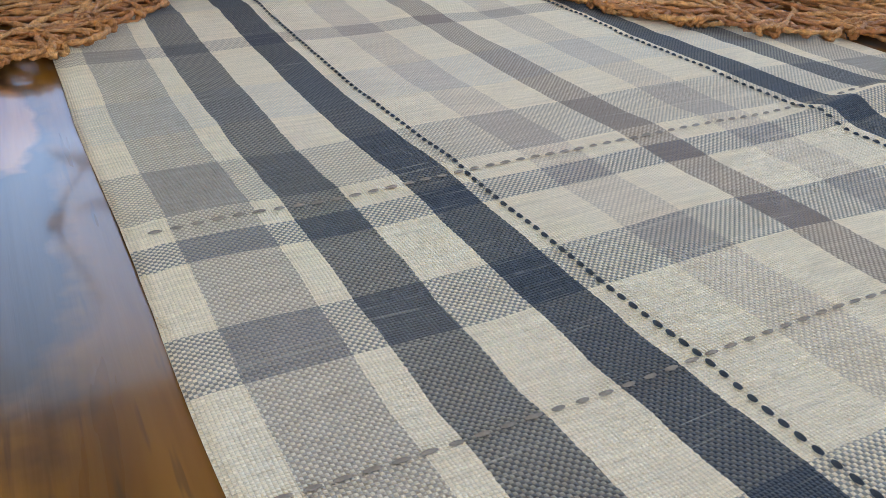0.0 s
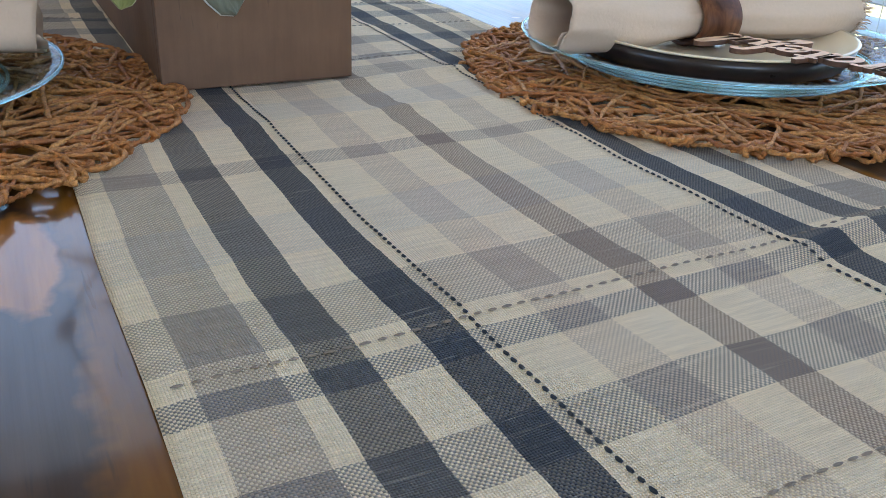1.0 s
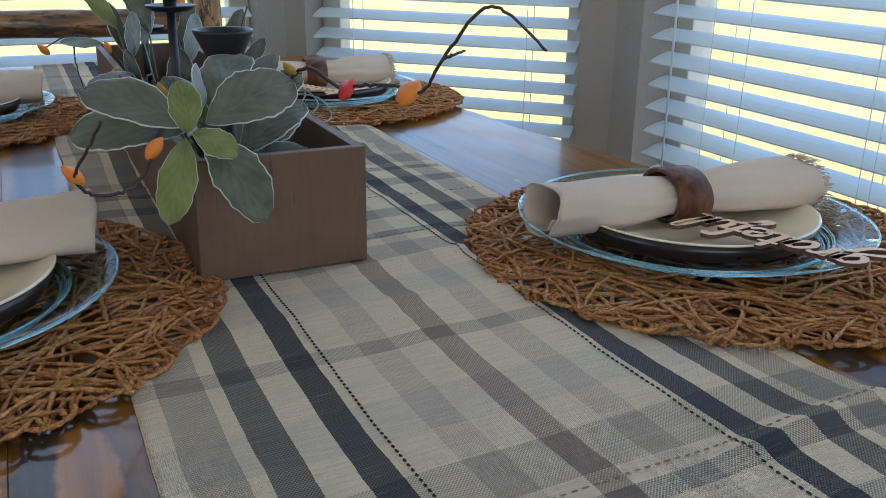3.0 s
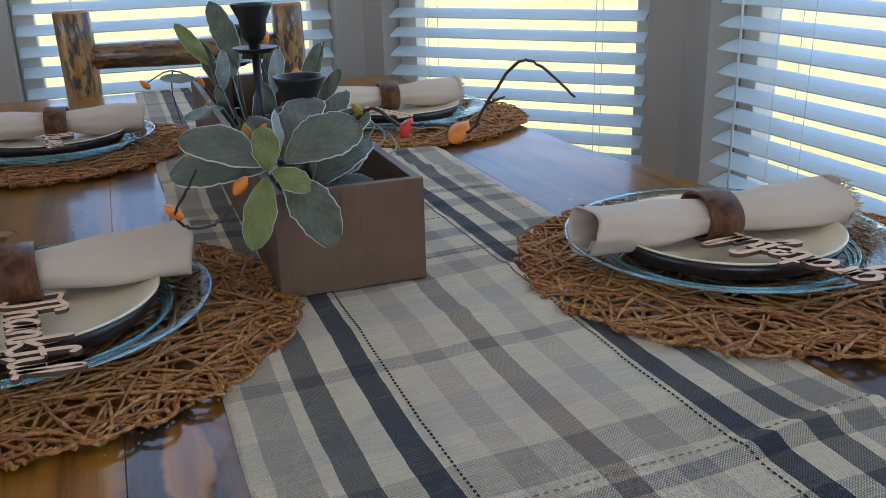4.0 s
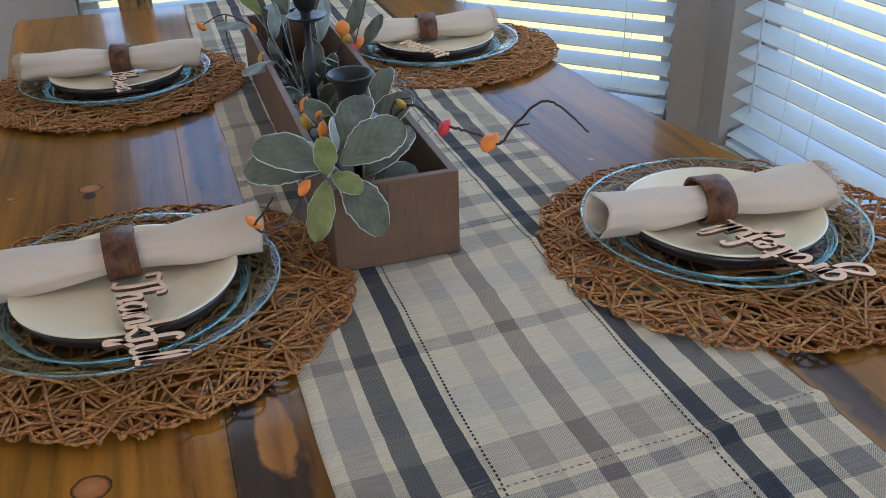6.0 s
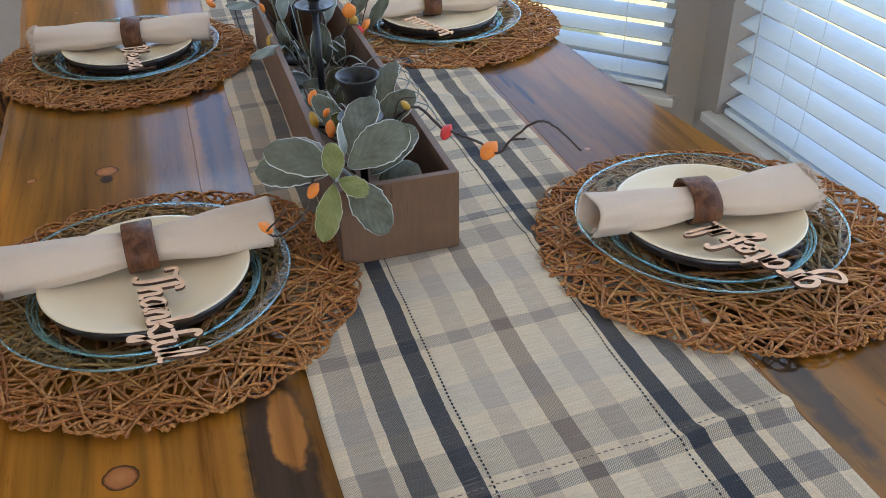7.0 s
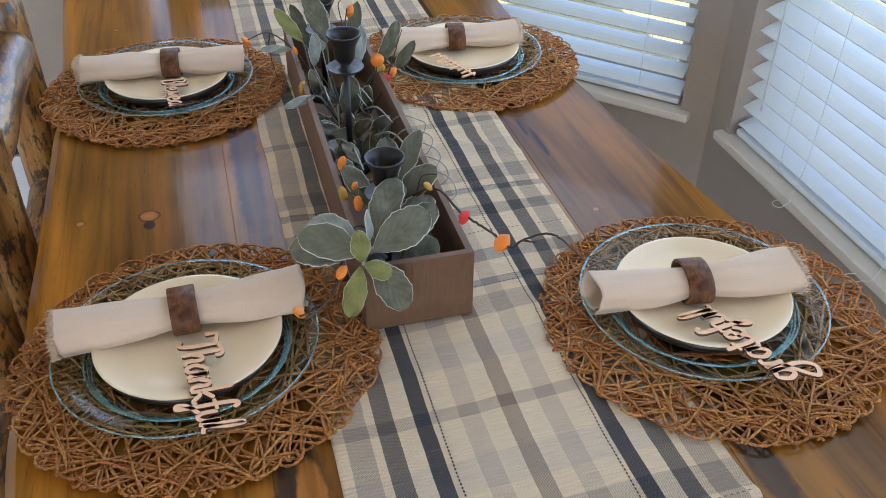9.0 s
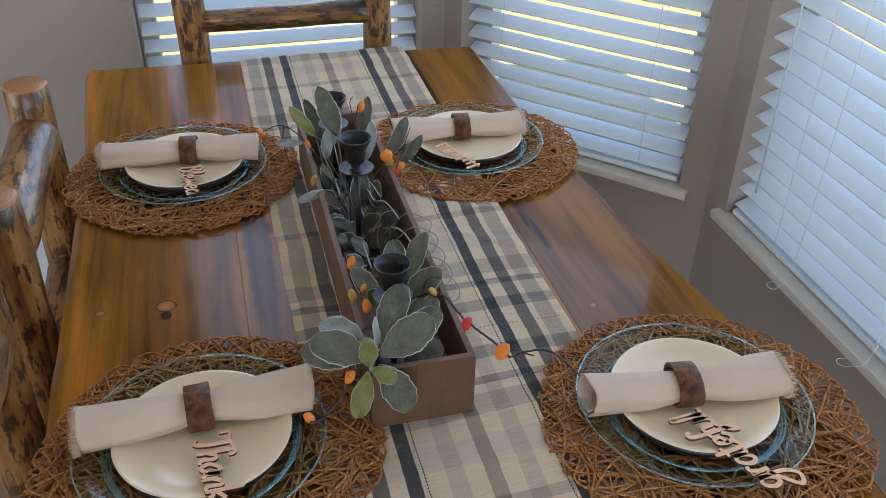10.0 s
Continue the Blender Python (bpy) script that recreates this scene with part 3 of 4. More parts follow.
def runner_mid(y):
    """The runner lies slightly askew: x of its middle stripe."""
    return RX - 0.022 * min(0.0, y + 0.12) - 0.004 * max(0.0, min(1.0, (y - 0.1) / 0.8))


def weft_shift(x):
    """The cross bands run up a little towards the window side."""
    return 0.045 * max(-0.10, min(0.09, x))



def cloth_z(x, y):
    """Height of the runner over the table."""
    h = 0.0030 + 0.0024 * noise.noise((x * 9, y * 7, 1.5)) + 0.0013 * noise.noise((x * 22, y * 15, 4.5)) + 0.0009 * abs(noise.noise((x * 13 + y * 19, y * 26 - x * 9, 7.5))) + 0.0006 * noise.noise((x * 14, y * 60, 2.5))
    for yc, amp in ((0.007, 0.0019), (0.478, 0.0032), (1.13, 0.0035), (-0.207, 0.0012), (0.80, 0.003)):
        d = (y - yc - 0.02 * (x - RX)) / 0.011
        h += amp * math.exp(-d * d) * (0.75 + 0.5 * noise.noise((x * 12, yc * 7, 0)))
    # a puckered hem towards the window side, and slanting wrinkles farther on
    h += 0.0055 * math.exp(-((y + 0.213 - 0.10 * (x - 0.2)) / 0.008) ** 2) * max(0.0, min(1.0, (x - 0.10) / 0.06))
    for px, py, ang, wid, amp in ((0.19, 0.42, -0.55, 0.010, 0.0035), (0.17, 0.52, -0.35, 0.012, 0.003), (0.12, 0.078, 0.04, 0.008, 0.0028), (0.18, 0.60, 0.5, 0.010, 0.003), (-0.09, 0.33, 0.25, 0.010, 0.002)):
        dx, dy = x - px, y - py
        d = (dy * math.cos(ang) - dx * math.sin(ang)) / wid
        e = (dx * math.cos(ang) + dy * math.sin(ang)) / 0.09
        h += amp * math.exp(-d * d - e * e)
    ex = abs(x - RX) / RHALF
    return TZ + max(0.0010, h) * (1 if ex < 0.96 else 0.75)


def runner():
    t = thing("table_runner", "cream plaid cotton table runner with navy, grey and brown stripes", "table runner", pose(RX, 0, 0))
    b = bmesh.new()
    y0, y1, ny, nx = -0.50, 1.20, 620, 90
    tops, flat = [], {}
    for i in range(ny + 1):
        y = y0 + (y1 - y0) * i / ny
        m = runner_mid(y)
        row = []
        for j in range(nx + 1):
            u = -RHALF + 2 * RHALF * j / nx
            v = b.verts.new((m - RX + u + 0.0015 * noise.noise((0, y * 12, j * 0.01)), y, cloth_z(m + u, y)))
            flat[v] = (u, y - weft_shift(u))
            row.append(v)
        tops.append(row)
    # the far end lies over the edge of the table
    for k in range(1, 14):
        a = min(k / 5, 1.0) * math.pi / 2
        y = y1 + 0.0165 * math.sin(a)
        dz = 0.014 * (1 - math.cos(a)) + max(0, k - 5) * 0.016
        tops.append([b.verts.new((v.co.x, y, v.co.z - dz)) for v in tops[ny]])
        for v, w in zip(tops[-1], tops[ny]):
            flat[v] = (flat[w][0], flat[w][1] + k * 0.012)
    low = [[b.verts.new(v.co - Vector((0, 0, 0.0008))) for v in (row[0], row[-1])] for row in tops]
    for row, ends in zip(tops, low):
        flat[ends[0]], flat[ends[1]] = flat[row[0]], flat[row[-1]]
    for r, s in zip(tops, tops[1:]):
        for j in range(nx):
            b.faces.new((r[j], r[j + 1], s[j + 1], s[j]))
    for (r, s, lo, ls) in zip(tops, tops[1:], low, low[1:]):
        b.faces.new((lo[0], r[0], s[0], ls[0]))
        b.faces.new((r[-1], lo[1], ls[1], s[-1]))
    uvl = b.loops.layers.uv.new("UVMap")
    for f in b.faces:
        for lp in f.loops:
            lp[uvl].uv = flat[lp.vert]
    part("cloth", b, M_CLOTH, t, smooth=True)

    def bead(bm, x, y, lx, ly, h):
        y += weft_shift(x)
        z = cloth_z(runner_mid(y) + x, y) + 0.0003
        x += runner_mid(y) - RX
        seg = 5
        rows = []
        for i in range(seg):
            a = i / (seg - 1)
            s = math.sin(math.pi * (0.12 + 0.76 * a))
            if lx > ly:
                c = [(x - lx / 2 + lx * a, y - ly / 2 * s, z), (x - lx / 2 + lx * a, y, z + h * s), (x - lx / 2 + lx * a, y + ly / 2 * s, z)]
            else:
                c = [(x + lx / 2 * s, y - ly / 2 + ly * a, z), (x, y - ly / 2 + ly * a, z + h * s), (x - lx / 2 * s, y - ly / 2 + ly * a, z)]
            rows.append([bm.verts.new(p) for p in c])
        for p, q in zip(rows, rows[1:]):
            for j in range(2):
                bm.faces.new((p[j], q[j], q[j + 1], p[j + 1]))

    for sx in (-1, 1):
        d = bmesh.new()
        y = -0.495
        while y < 1.195:
            bead(d, sx * 0.0728 + 0.0008 * noise.noise((y * 30, sx, 0)), y, 0.0018, 0.0028 + random.uniform(-0.0004, 0.0004), 0.0008)
            y += 0.0043
        tagged(part("dotted_stitching", d, M_THREAD_D, t, "charcoal running stitches", smooth=True), kind="stuff")
    for yc in (-0.320, -0.2135, 0.127, 0.225, 0.322, 0.664, 0.770, 0.872):
        d = bmesh.new()
        x = -RHALF + 0.008
        while x < RHALF - 0.008:
            bead(d, x, yc + 0.0006 * noise.noise((x * 30, yc, 0)), 0.0035 + random.uniform(-0.0005, 0.0005), 0.0014, 0.0007)
            x += 0.0057
        part("dashed_stitching", d, M_THREAD_T, t, "taupe running stitches", smooth=True)


runner()

# ---- place settings ----
MAT_R = 0.183


def placemat_first():
    """Twisted paper cords laid criss-cross, with looped turns along the rim; every cord is a piece of its own."""
    rng = random.Random(5)
    t = thing("placemat", "round placemat of woven natural brown paper cord", "placemat", group="round placemats")

    def piece(pts, rad):
        o = part("cord", tube(pts, rad, 5, flat=0.58, twist=0.9), M_CORD, t, smooth=True)
        return o

    def cord(p, q, z0, z1, bow, rad):
        p, q = Vector(p), Vector(q)
        length = (q - p).length
        n = max(4, int(length / 0.0034))
        side = Vector((-(q - p).y, (q - p).x)).normalized()
        ph = rng.uniform(0, 6)
        pts = []
        for i in range(n + 1):
            s = i / n
            w = p.lerp(q, s) + side * (bow * math.sin(math.pi * s) + 0.0011 * math.sin(9 * s * length / 0.15 + ph) + 0.0005 * math.sin(31 * s * length / 0.15 + ph))
            pts.append((w.x, w.y, z0 + (z1 - z0) * s + 0.0013 * math.sin(40 * s * length / 0.2 + ph)))
        piece(pts, rad)

    def rim(a, r=1.0):
        return (MAT_R * r * math.cos(a), MAT_R * r * math.sin(a))

    def turn(a, out):
        """Three points of a cord that goes round the rim at the angle a."""
        w = 0.030
        return [(*rim(a - w, out - 0.030), 0), (*rim(a, out), 0), (*rim(a + w, out - 0.030), 0)]

    def weave(marks, count):
        line = spline(marks, count)
        ph, lay = rng.uniform(0, 6), rng.uniform(0.0016, 0.0044)
        piece([(p.x + 0.0008 * math.sin(0.55 * q + ph), p.y + 0.0008 * math.cos(0.47 * q + ph), lay + 0.0016 * math.sin(0.33 * q + ph)) for q, p in enumerate(line)], rng.uniform(0.00165, 0.0019))

    # long cords that cross the mat as chords and turn back at the rim
    n, legs, step = 30, 4, 0
    for i in range(n):
        a = 2 * math.pi * i / n + rng.uniform(-0.06, 0.06)
        way = 1 if i % 2 else -1
        marks = []
        for j in range(legs):
            pts = turn(a, rng.uniform(0.965, 1.012))
            marks += pts if way > 0 else pts[::-1]
            d = (1.25, 2.15, 0.85, 1.75, 2.60, 1.05, 1.95)[step % 7] + rng.uniform(-0.15, 0.15)
            step += 1
            nxt = a + way * d
            # straight across, in three points
            p, q = Vector(rim(a + way * 0.05, 0.93)), Vector(rim(nxt - way * 0.05, 0.93))
            marks += [(*p.lerp(q, f), 0) for f in (0.25, 0.5, 0.75)]
            a = nxt
        marks += turn(a, rng.uniform(0.965, 1.0)) if way > 0 else turn(a, rng.uniform(0.965, 1.0))[::-1]
        weave(marks, 62 * legs)
    # short cords that go in and out between the rim and the middle
    for i in range(18):
        a = 2 * math.pi * i / 18 + rng.uniform(-0.1, 0.1)
        way = 1 if i % 2 else -1
        marks = []
        for j in range(3):
            out = rng.uniform(0.97, 1.012)
            inn = rng.uniform(0.55, 0.70)
            pts = turn(a, out)
            marks += pts if way > 0 else pts[::-1]
            b1 = a + way * rng.uniform(0.14, 0.30)
            marks += [(*rim(a + way * 0.09, (out + inn) / 2), 0), (*rim(b1, inn), 0)]
            a = b1 + way * rng.uniform(0.12, 0.26)
            marks.append((*rim((a + b1) / 2, (1 + inn) / 2), 0))
        weave(marks, 34 * 3)
    for i in range(12):
        a = 2 * math.pi * i / 12 + rng.uniform(-0.08, 0.08)
        cord(rim(a, 0.95), rim(a + rng.uniform(2.1, 3.6), 0.95), rng.uniform(0.0006, 0.0030), rng.uniform(0.0006, 0.0030), rng.uniform(-0.004, 0.004), rng.uniform(0.0017, 0.0020))
    # short outer turns that leave a scalloped edge
    k = 38
    for i in range(k):
        a = 2 * math.pi * i / k + rng.uniform(-0.03, 0.03)
        w = 2 * math.pi / k * rng.uniform(0.55, 1.0)
        out = rng.uniform(0.985, 1.02)
        piece(spline([(*rim(a - 2.4 * w, 0.80), 0.002), (*rim(a - 0.9 * w, 0.93), 0.004), (*rim(a - 0.35 * w, out), 0.005), (*rim(a + 0.35 * w, out), 0.0055), (*rim(a + 0.9 * w, 0.93), 0.004), (*rim(a + 2.2 * w, rng.uniform(0.72, 0.84)), 0.002)], 34), 0.0018)
    return t


MAT = placemat_first()


def glass_plate(x, y, turn):
    t = thing("glass_plate", "clear glass dinner plate with aqua rim on a woven placemat", "plate", pose(x, y, TZ + 0.0082, 0, 0, turn), "glass dinner plates")
    prof = [(0.0, 0.0015), (0.088, 0.0015), (0.094, 0.003), (0.100, 0.0075), (0.106, 0.0105), (0.120, 0.0140), (0.131, 0.0168), (0.1318, 0.0185), (0.130, 0.0190), (0.119, 0.0165), (0.105, 0.0130), (0.098, 0.0095), (0.092, 0.0060), (0.0, 0.0050)]
    part("dish", lathe(prof[:3] + prof[-2:], 96), M_GLASS, t, smooth=True).visible_shadow = False
    side = part("flared_side", lathe(prof[2:-1], 96, True), M_GLASS_SIDE, t, "aqua tinted flared side", smooth=True)
    side.visible_shadow = False

    def ring(r, z, w):
        return lathe([(r + w * math.cos(a), z + w * math.sin(a)) for a in (2 * math.pi * i / 8 for i in range(8))], 96, True)

    part("rim", ring(0.1312, 0.0180, 0.0009), M_RIM, side, "aqua glass edge", smooth=True).visible_shadow = False
    for r, z in ((0.0960, 0.0034), (0.0992, 0.0060), (0.1024, 0.0086)):
        part("ridge", ring(r, z, 0.0011), M_RIM, side, smooth=True).visible_shadow = False
    return t


def salad_plate(x, y, turn):
    t = thing("salad_plate", "ivory salad plate, shade coloured into its underside, on glass plate", "plate", pose(x, y, TZ + 0.0134, 0, 0, turn), "salad plates")
    part("face", lathe([(0.0930, 0.0160), (0.0940, 0.0168), (0.0936, 0.0176), (0.0910, 0.0172), (0.078, 0.0112), (0.064, 0.0078), (0.050, 0.0068), (0.0, 0.0064)], 96), M_PLATE, t, "ivory glazed face", smooth=True)
    # coloured nearly black for the shade between this plate and the glass
    part("underside", lathe([(0.0, 0.0010), (0.074, 0.0010), (0.076, 0.0), (0.081, 0.0), (0.087, 0.0022), (0.0915, 0.0088), (0.0928, 0.0156), (0.0905, 0.0150), (0.078, 0.0085), (0.064, 0.0052), (0.050, 0.0044), (0.0, 0.0042)], 96), M_UNDER_SHADE, t, "underside darkened with the shade beneath the plate", smooth=True)
    return t


def napkin(x, y, turn, length, pinch, fringe_end, seed, cone=0.0):
    """A linen napkin rolled up and drawn through a ring; pinch is where the ring sits along it, from its middle."""
    rng = random.Random(seed)
    t = thing("napkin", "rolled white linen napkin with a frayed edge on a salad plate", "napkin", pose(x, y, TZ + 0.0405, 0, 0, turn), "rolled napkins")
    b = bmesh.new()
    nl, na = 60, 150
    turns = 1.4
    rows = []
    for i in range(nl + 1):
        s = -length / 2 + length * i / nl
        d = abs(s - pinch)
        sq = 1 - math.exp(-(d / 0.045) ** 2)
        rr = 0.0170 + 0.0068 * sq * (1 + 0.10 * noise.noise((s * 11, seed, 2)))
        rr *= 1 + cone * (s / length)
        row_o, row_i = [], []
        for k in range(na + 1):
            a = k / na
            th = 2 * math.pi * turns * a + 3.3 + 0.12 * math.sin(s * 9 + seed)
            grow = 0.74 + 0.26 * a
            fold = 1 + sq * (0.055 * math.sin(3 * th + 22 * s + seed) + 0.12 * noise.noise((s * 16, math.cos(th) * 1.3 + seed, math.sin(th) * 1.3)))
            fold += math.exp(-(d / 0.06) ** 2) * 0.035 * math.sin(8 * th + seed)
            r = rr * grow * fold
            wob = 0.0025 * noise.noise((seed, s * 20, a * 9)) * sq
            ex = 1.34 - 0.06 * math.exp(-(d / 0.02) ** 2)
            far = max(0.0, d - 0.055) / 0.07
            s_k = s + math.copysign(1, s) * far * far * (0.004 * math.sin(th + seed) + 0.005 * noise.noise((a * 6, seed, 3)))
            r *= 1 + 0.16 * far * far * noise.noise((math.cos(th) * 1.6, math.sin(th) * 1.6, seed + (5 if s > 0 else 0)))
            row_o.append(b.verts.new((s_k, r * math.cos(th) * ex, r * math.sin(th) * 0.88 + wob)))
            q = r - 0.0009
            row_i.append(b.verts.new((s_k, q * math.cos(th) * ex, q * math.sin(th) * 0.88 + wob)))
        rows.append(row_o + row_i[::-1])
    m = len(rows[0])
    for p, q in zip(rows, rows[1:]):
        for k in range(m):
            j = (k + 1) % m
            b.faces.new((p[k], q[k], q[j], p[j]))
    for row in (rows[0], rows[-1]):
        for k in range(na):
            b.faces.new((row[k], row[k + 1], row[m - 2 - k], row[m - 1 - k]))
    bmesh.ops.recalc_face_normals(b, faces=b.faces[:])
    roll = part("cloth_roll", b, M_NAPKIN, t, smooth=True)
    f = bmesh.new()
    s = fringe_end * length / 2
    for k in range(640):
        th = rng.uniform(0, 2 * math.pi)
        r = 0.0232 * (1 + cone * (s / length)) * math.sqrt(rng.uniform(0.1, 1.0)) * 1.02
        p = Vector((s - fringe_end * 0.004, r * math.cos(th) * 1.34, r * math.sin(th) * 0.88))
        l = rng.uniform(0.004, 0.010)
        e = p + Vector((fringe_end * l, rng.uniform(-0.002, 0.002), rng.uniform(-0.003, 0.0008)))
        tube([p, (p + e) / 2 + Vector((0, 0, 0.0006)), e], [0.00045, 0.0004, 0.0002], 4, f)
    part("fringe", f, M_NAPKIN, roll, "frayed threads")
    return t


def napkin_ring(x, y, turn, tip=0.0):
    t = tagged(mesh_ob("napkin_ring", lathe([(0.0188, -0.0130), (0.0196, -0.0138), (0.0218, -0.0138), (0.0226, -0.0130), (0.0226, 0.0130), (0.0218, 0.0138), (0.0196, 0.0138), (0.0188, 0.0130)], 56, True), M_WALNUT, True),
               "dark walnut wooden band around a rolled napkin", "napkin ring", "napkin rings")
    t.matrix_world = pose(x, y, TZ + 0.0402, 0, 0, turn) @ pose(0, 0, 0, 0, 90, 0) @ Matrix.Diagonal((0.90, 1.36, 1.0, 1.0))
    return t


GLYPHS = {
    "T": (0.85, [[(-0.5, 1.4), (-0.45, 1.95), (0.2, 1.85), (0.9, 2.0), (1.25, 1.9), (1.3, 1.6)], [(0.35, 1.9), (0.35, 0.6), (0.15, 0.0), (-0.25, 0.15)]]),
    "B": (1.15, [[(0.2, 2.0), (0.2, 0.0)], [(-0.2, 1.7), (0.3, 2.05), (0.85, 1.75), (0.6, 1.2), (0.25, 1.1), (0.8, 1.0), (1.0, 0.5), (0.6, 0.02), (0.0, 0.05)]]),
    "a": (1.05, [[(0.85, 0.85), (0.45, 1.0), (0.1, 0.5), (0.35, 0.05), (0.75, 0.4), (0.85, 0.95), (0.85, 0.25), (1.1, 0.05)]]),
    "d": (1.05, [[(0.8, 0.85), (0.4, 1.0), (0.1, 0.5), (0.35, 0.05), (0.75, 0.4), (0.82, 2.0), (0.85, 0.25), (1.1, 0.05)]]),
    "e": (0.80, [[(0.05, 0.45), (0.6, 0.6), (0.55, 0.95), (0.25, 0.95), (0.1, 0.5), (0.25, 0.08), (0.6, 0.05), (0.85, 0.3)]]),
    "f": (0.70, [[(0.75, 1.75), (0.5, 2.0), (0.3, 1.6), (0.25, 0.0), (0.2, -0.8), (-0.05, -0.75), (0.1, -0.3), (0.75, 0.15)], [(-0.1, 0.95), (0.7, 1.0)]]),
    "g": (1.10, [[(0.8, 0.85), (0.4, 1.0), (0.1, 0.55), (0.35, 0.1), (0.75, 0.4), (0.85, 0.95), (0.8, -0.5), (0.3, -1.1), (-0.3, -0.7), (0.5, -0.1), (1.15, 0.2)]]),
    "h": (0.90, [[(0.1, 2.0), (0.12, 0.0)], [(0.12, 0.5), (0.4, 0.95), (0.65, 0.85), (0.66, 0.2), (0.95, 0.05)]]),
    "k": (0.95, [[(0.1, 2.0), (0.12, 0.0)], [(0.75, 1.0), (0.15, 0.5), (0.45, 0.35), (0.8, 0.02), (1.05, 0.1)]]),
    "l": (0.50, [[(0.05, 0.2), (0.3, 1.3), (0.25, 2.0), (0.08, 1.5), (0.12, 0.3), (0.55, 0.08)]]),
    "n": (0.90, [[(0.0, 0.9), (0.1, 0.9), (0.12, 0.0)], [(0.12, 0.5), (0.4, 0.95), (0.65, 0.85), (0.66, 0.2), (0.95, 0.05)]]),
    "r": (0.60, [[(0.0, 0.9), (0.12, 0.9), (0.12, 0.0)], [(0.12, 0.5), (0.35, 0.95), (0.65, 0.9)]]),
    "s": (0.65, [[(0.0, 0.05), (0.35, 0.6), (0.4, 1.0), (0.6, 0.5), (0.4, 0.02), (0.1, 0.1), (0.75, 0.12)]]),
    "t": (0.65, [[(0.25, 1.7), (0.25, 0.25), (0.5, 0.02), (0.75, 0.15)], [(-0.1, 1.1), (0.6, 1.15)]]),
    "u": (0.90, [[(0.05, 1.0), (0.05, 0.3), (0.3, 0.02), (0.6, 0.3), (0.68, 1.0), (0.7, 0.2), (0.95, 0.05)]]),
}


def word_sign(text, x, y, turn, length, tilt=0.0):
    """A word in brush script cut out of thin wood, with burnt edges; every letter is a piece of its own."""
    t = thing("word_cutout", "laser-cut wooden script word resting on a salad plate", "word sign", pose(x, y, TZ + 0.0325, 0, 0, turn) @ pose(0, 0, 0, 0, tilt, 0), "wooden words")
    em = length / sum(GLYPHS[c][0] for c in text)
    pen = 0.0
    for i, c in enumerate(text):
        b = bmesh.new()
        for j, stroke in enumerate(GLYPHS[c][1]):
            line = spline([((pen + px + 0.12 * py) * em, py * em * 1.05, 0) for px, py in stroke], 8 * len(stroke))
            top = 0.0013 + 0.00012 * ((i % 3) * 2 + j)
            rows = []
            for q, p in enumerate(line):
                d = (line[min(q + 1, len(line) - 1)] - line[max(q - 1, 0)]).normalized()
                # the brush is broader on downstrokes
                side = Vector((-d.y, d.x, 0)) * em * (0.095 + 0.045 * abs(d.y)) * (0.55 if q in (0, len(line) - 1) else 1.0)
                rows.append([b.verts.new(p + side + Vector((0, 0, top))), b.verts.new(p - side + Vector((0, 0, top))), b.verts.new(p - side - Vector((0, 0, 0.0013))), b.verts.new(p + side - Vector((0, 0, 0.0013)))])
            for u, v in zip(rows, rows[1:]):
                for k in range(4):
                    b.faces.new((u[k], v[k], v[(k + 1) % 4], u[(k + 1) % 4])).material_index = 0 if k == 0 else 1
            b.faces.new(rows[0]).material_index = 1
            b.faces.new(rows[-1][::-1]).material_index = 1
        bmesh.ops.recalc_face_normals(b, faces=b.faces[:])
        part("letter", b, [M_PLY, M_PLYEDGE], t)
        pen += GLYPHS[c][0]
    return t


def bar_sign(x, y, turn, length):
    """A cut-out word that cannot be read: plain bars joined by a stem."""
    t = thing("word_cutout", "laser-cut wooden word resting on a salad plate", "word sign", pose(x, y, TZ + 0.0325, 0, 0, turn), "wooden words")
    part("stem", box(0, length, -0.0015, 0.0015, -0.0013, 0.0013, 0.0004), M_PLY, t)
    n = 9
    for i in range(n):
        c = length * (i + 0.5) / n
        h = (0.020, 0.013, 0.011, 0.018, 0.011, 0.012, 0.019, 0.012, 0.017)[i]
        part("bar", box(c - 0.0016, c + 0.0016, -0.006, h, -0.0012, 0.0012, 0.0004), M_PLY, t)
    return t


MAT.matrix_world = pose(0.308, 0.014, TZ + 0.0026)
for px, py, ang in ((-0.231, 0.097, 77), (-0.248, 0.722, 151), (0.236, 0.704, 230)):
    copy_thing(MAT, pose(px, py, TZ + 0.0026, 0, 0, ang))
for px, py, ang in ((0.300, 0.026, 0), (-0.240, 0.097, 30), (-0.245, 0.722, 70), (0.228, 0.705, 110)):
    glass_plate(px, py, ang)
    salad_plate(px + 0.002, py + 0.004, ang)
napkin(0.291, 0.033, -5, 0.232, 0.000, 1, 3, 0.10)
napkin_ring(0.290, 0.034, -8)
napkin(-0.241, 0.126, 3, 0.250, 0.001, -1, 8, 0.0)
napkin_ring(-0.240, 0.126, 3)
napkin(-0.248, 0.737, -4, 0.246, 0.012, -1, 12, 0.06)
napkin_ring(-0.235, 0.736, -4)
napkin(0.216, 0.722, -2, 0.226, 0.006, 1, 19, 0.0)
napkin_ring(0.222, 0.722, -8)
word_sign("Thankful", -0.248, 0.080, -83, 0.124)
word_sign("grateful", 0.326, -0.118, 106, 0.124)
word_sign("Blessed", -0.252, 0.690, -84, 0.090)
bar_sign(0.215, 0.590, 112, 0.100)

# ---- centrepiece: wooden box, candle holders, greenery ----
BX0, BX1, BY0, BY1, BH = -0.0585, 0.0585, 0.085, 0.725, 0.083


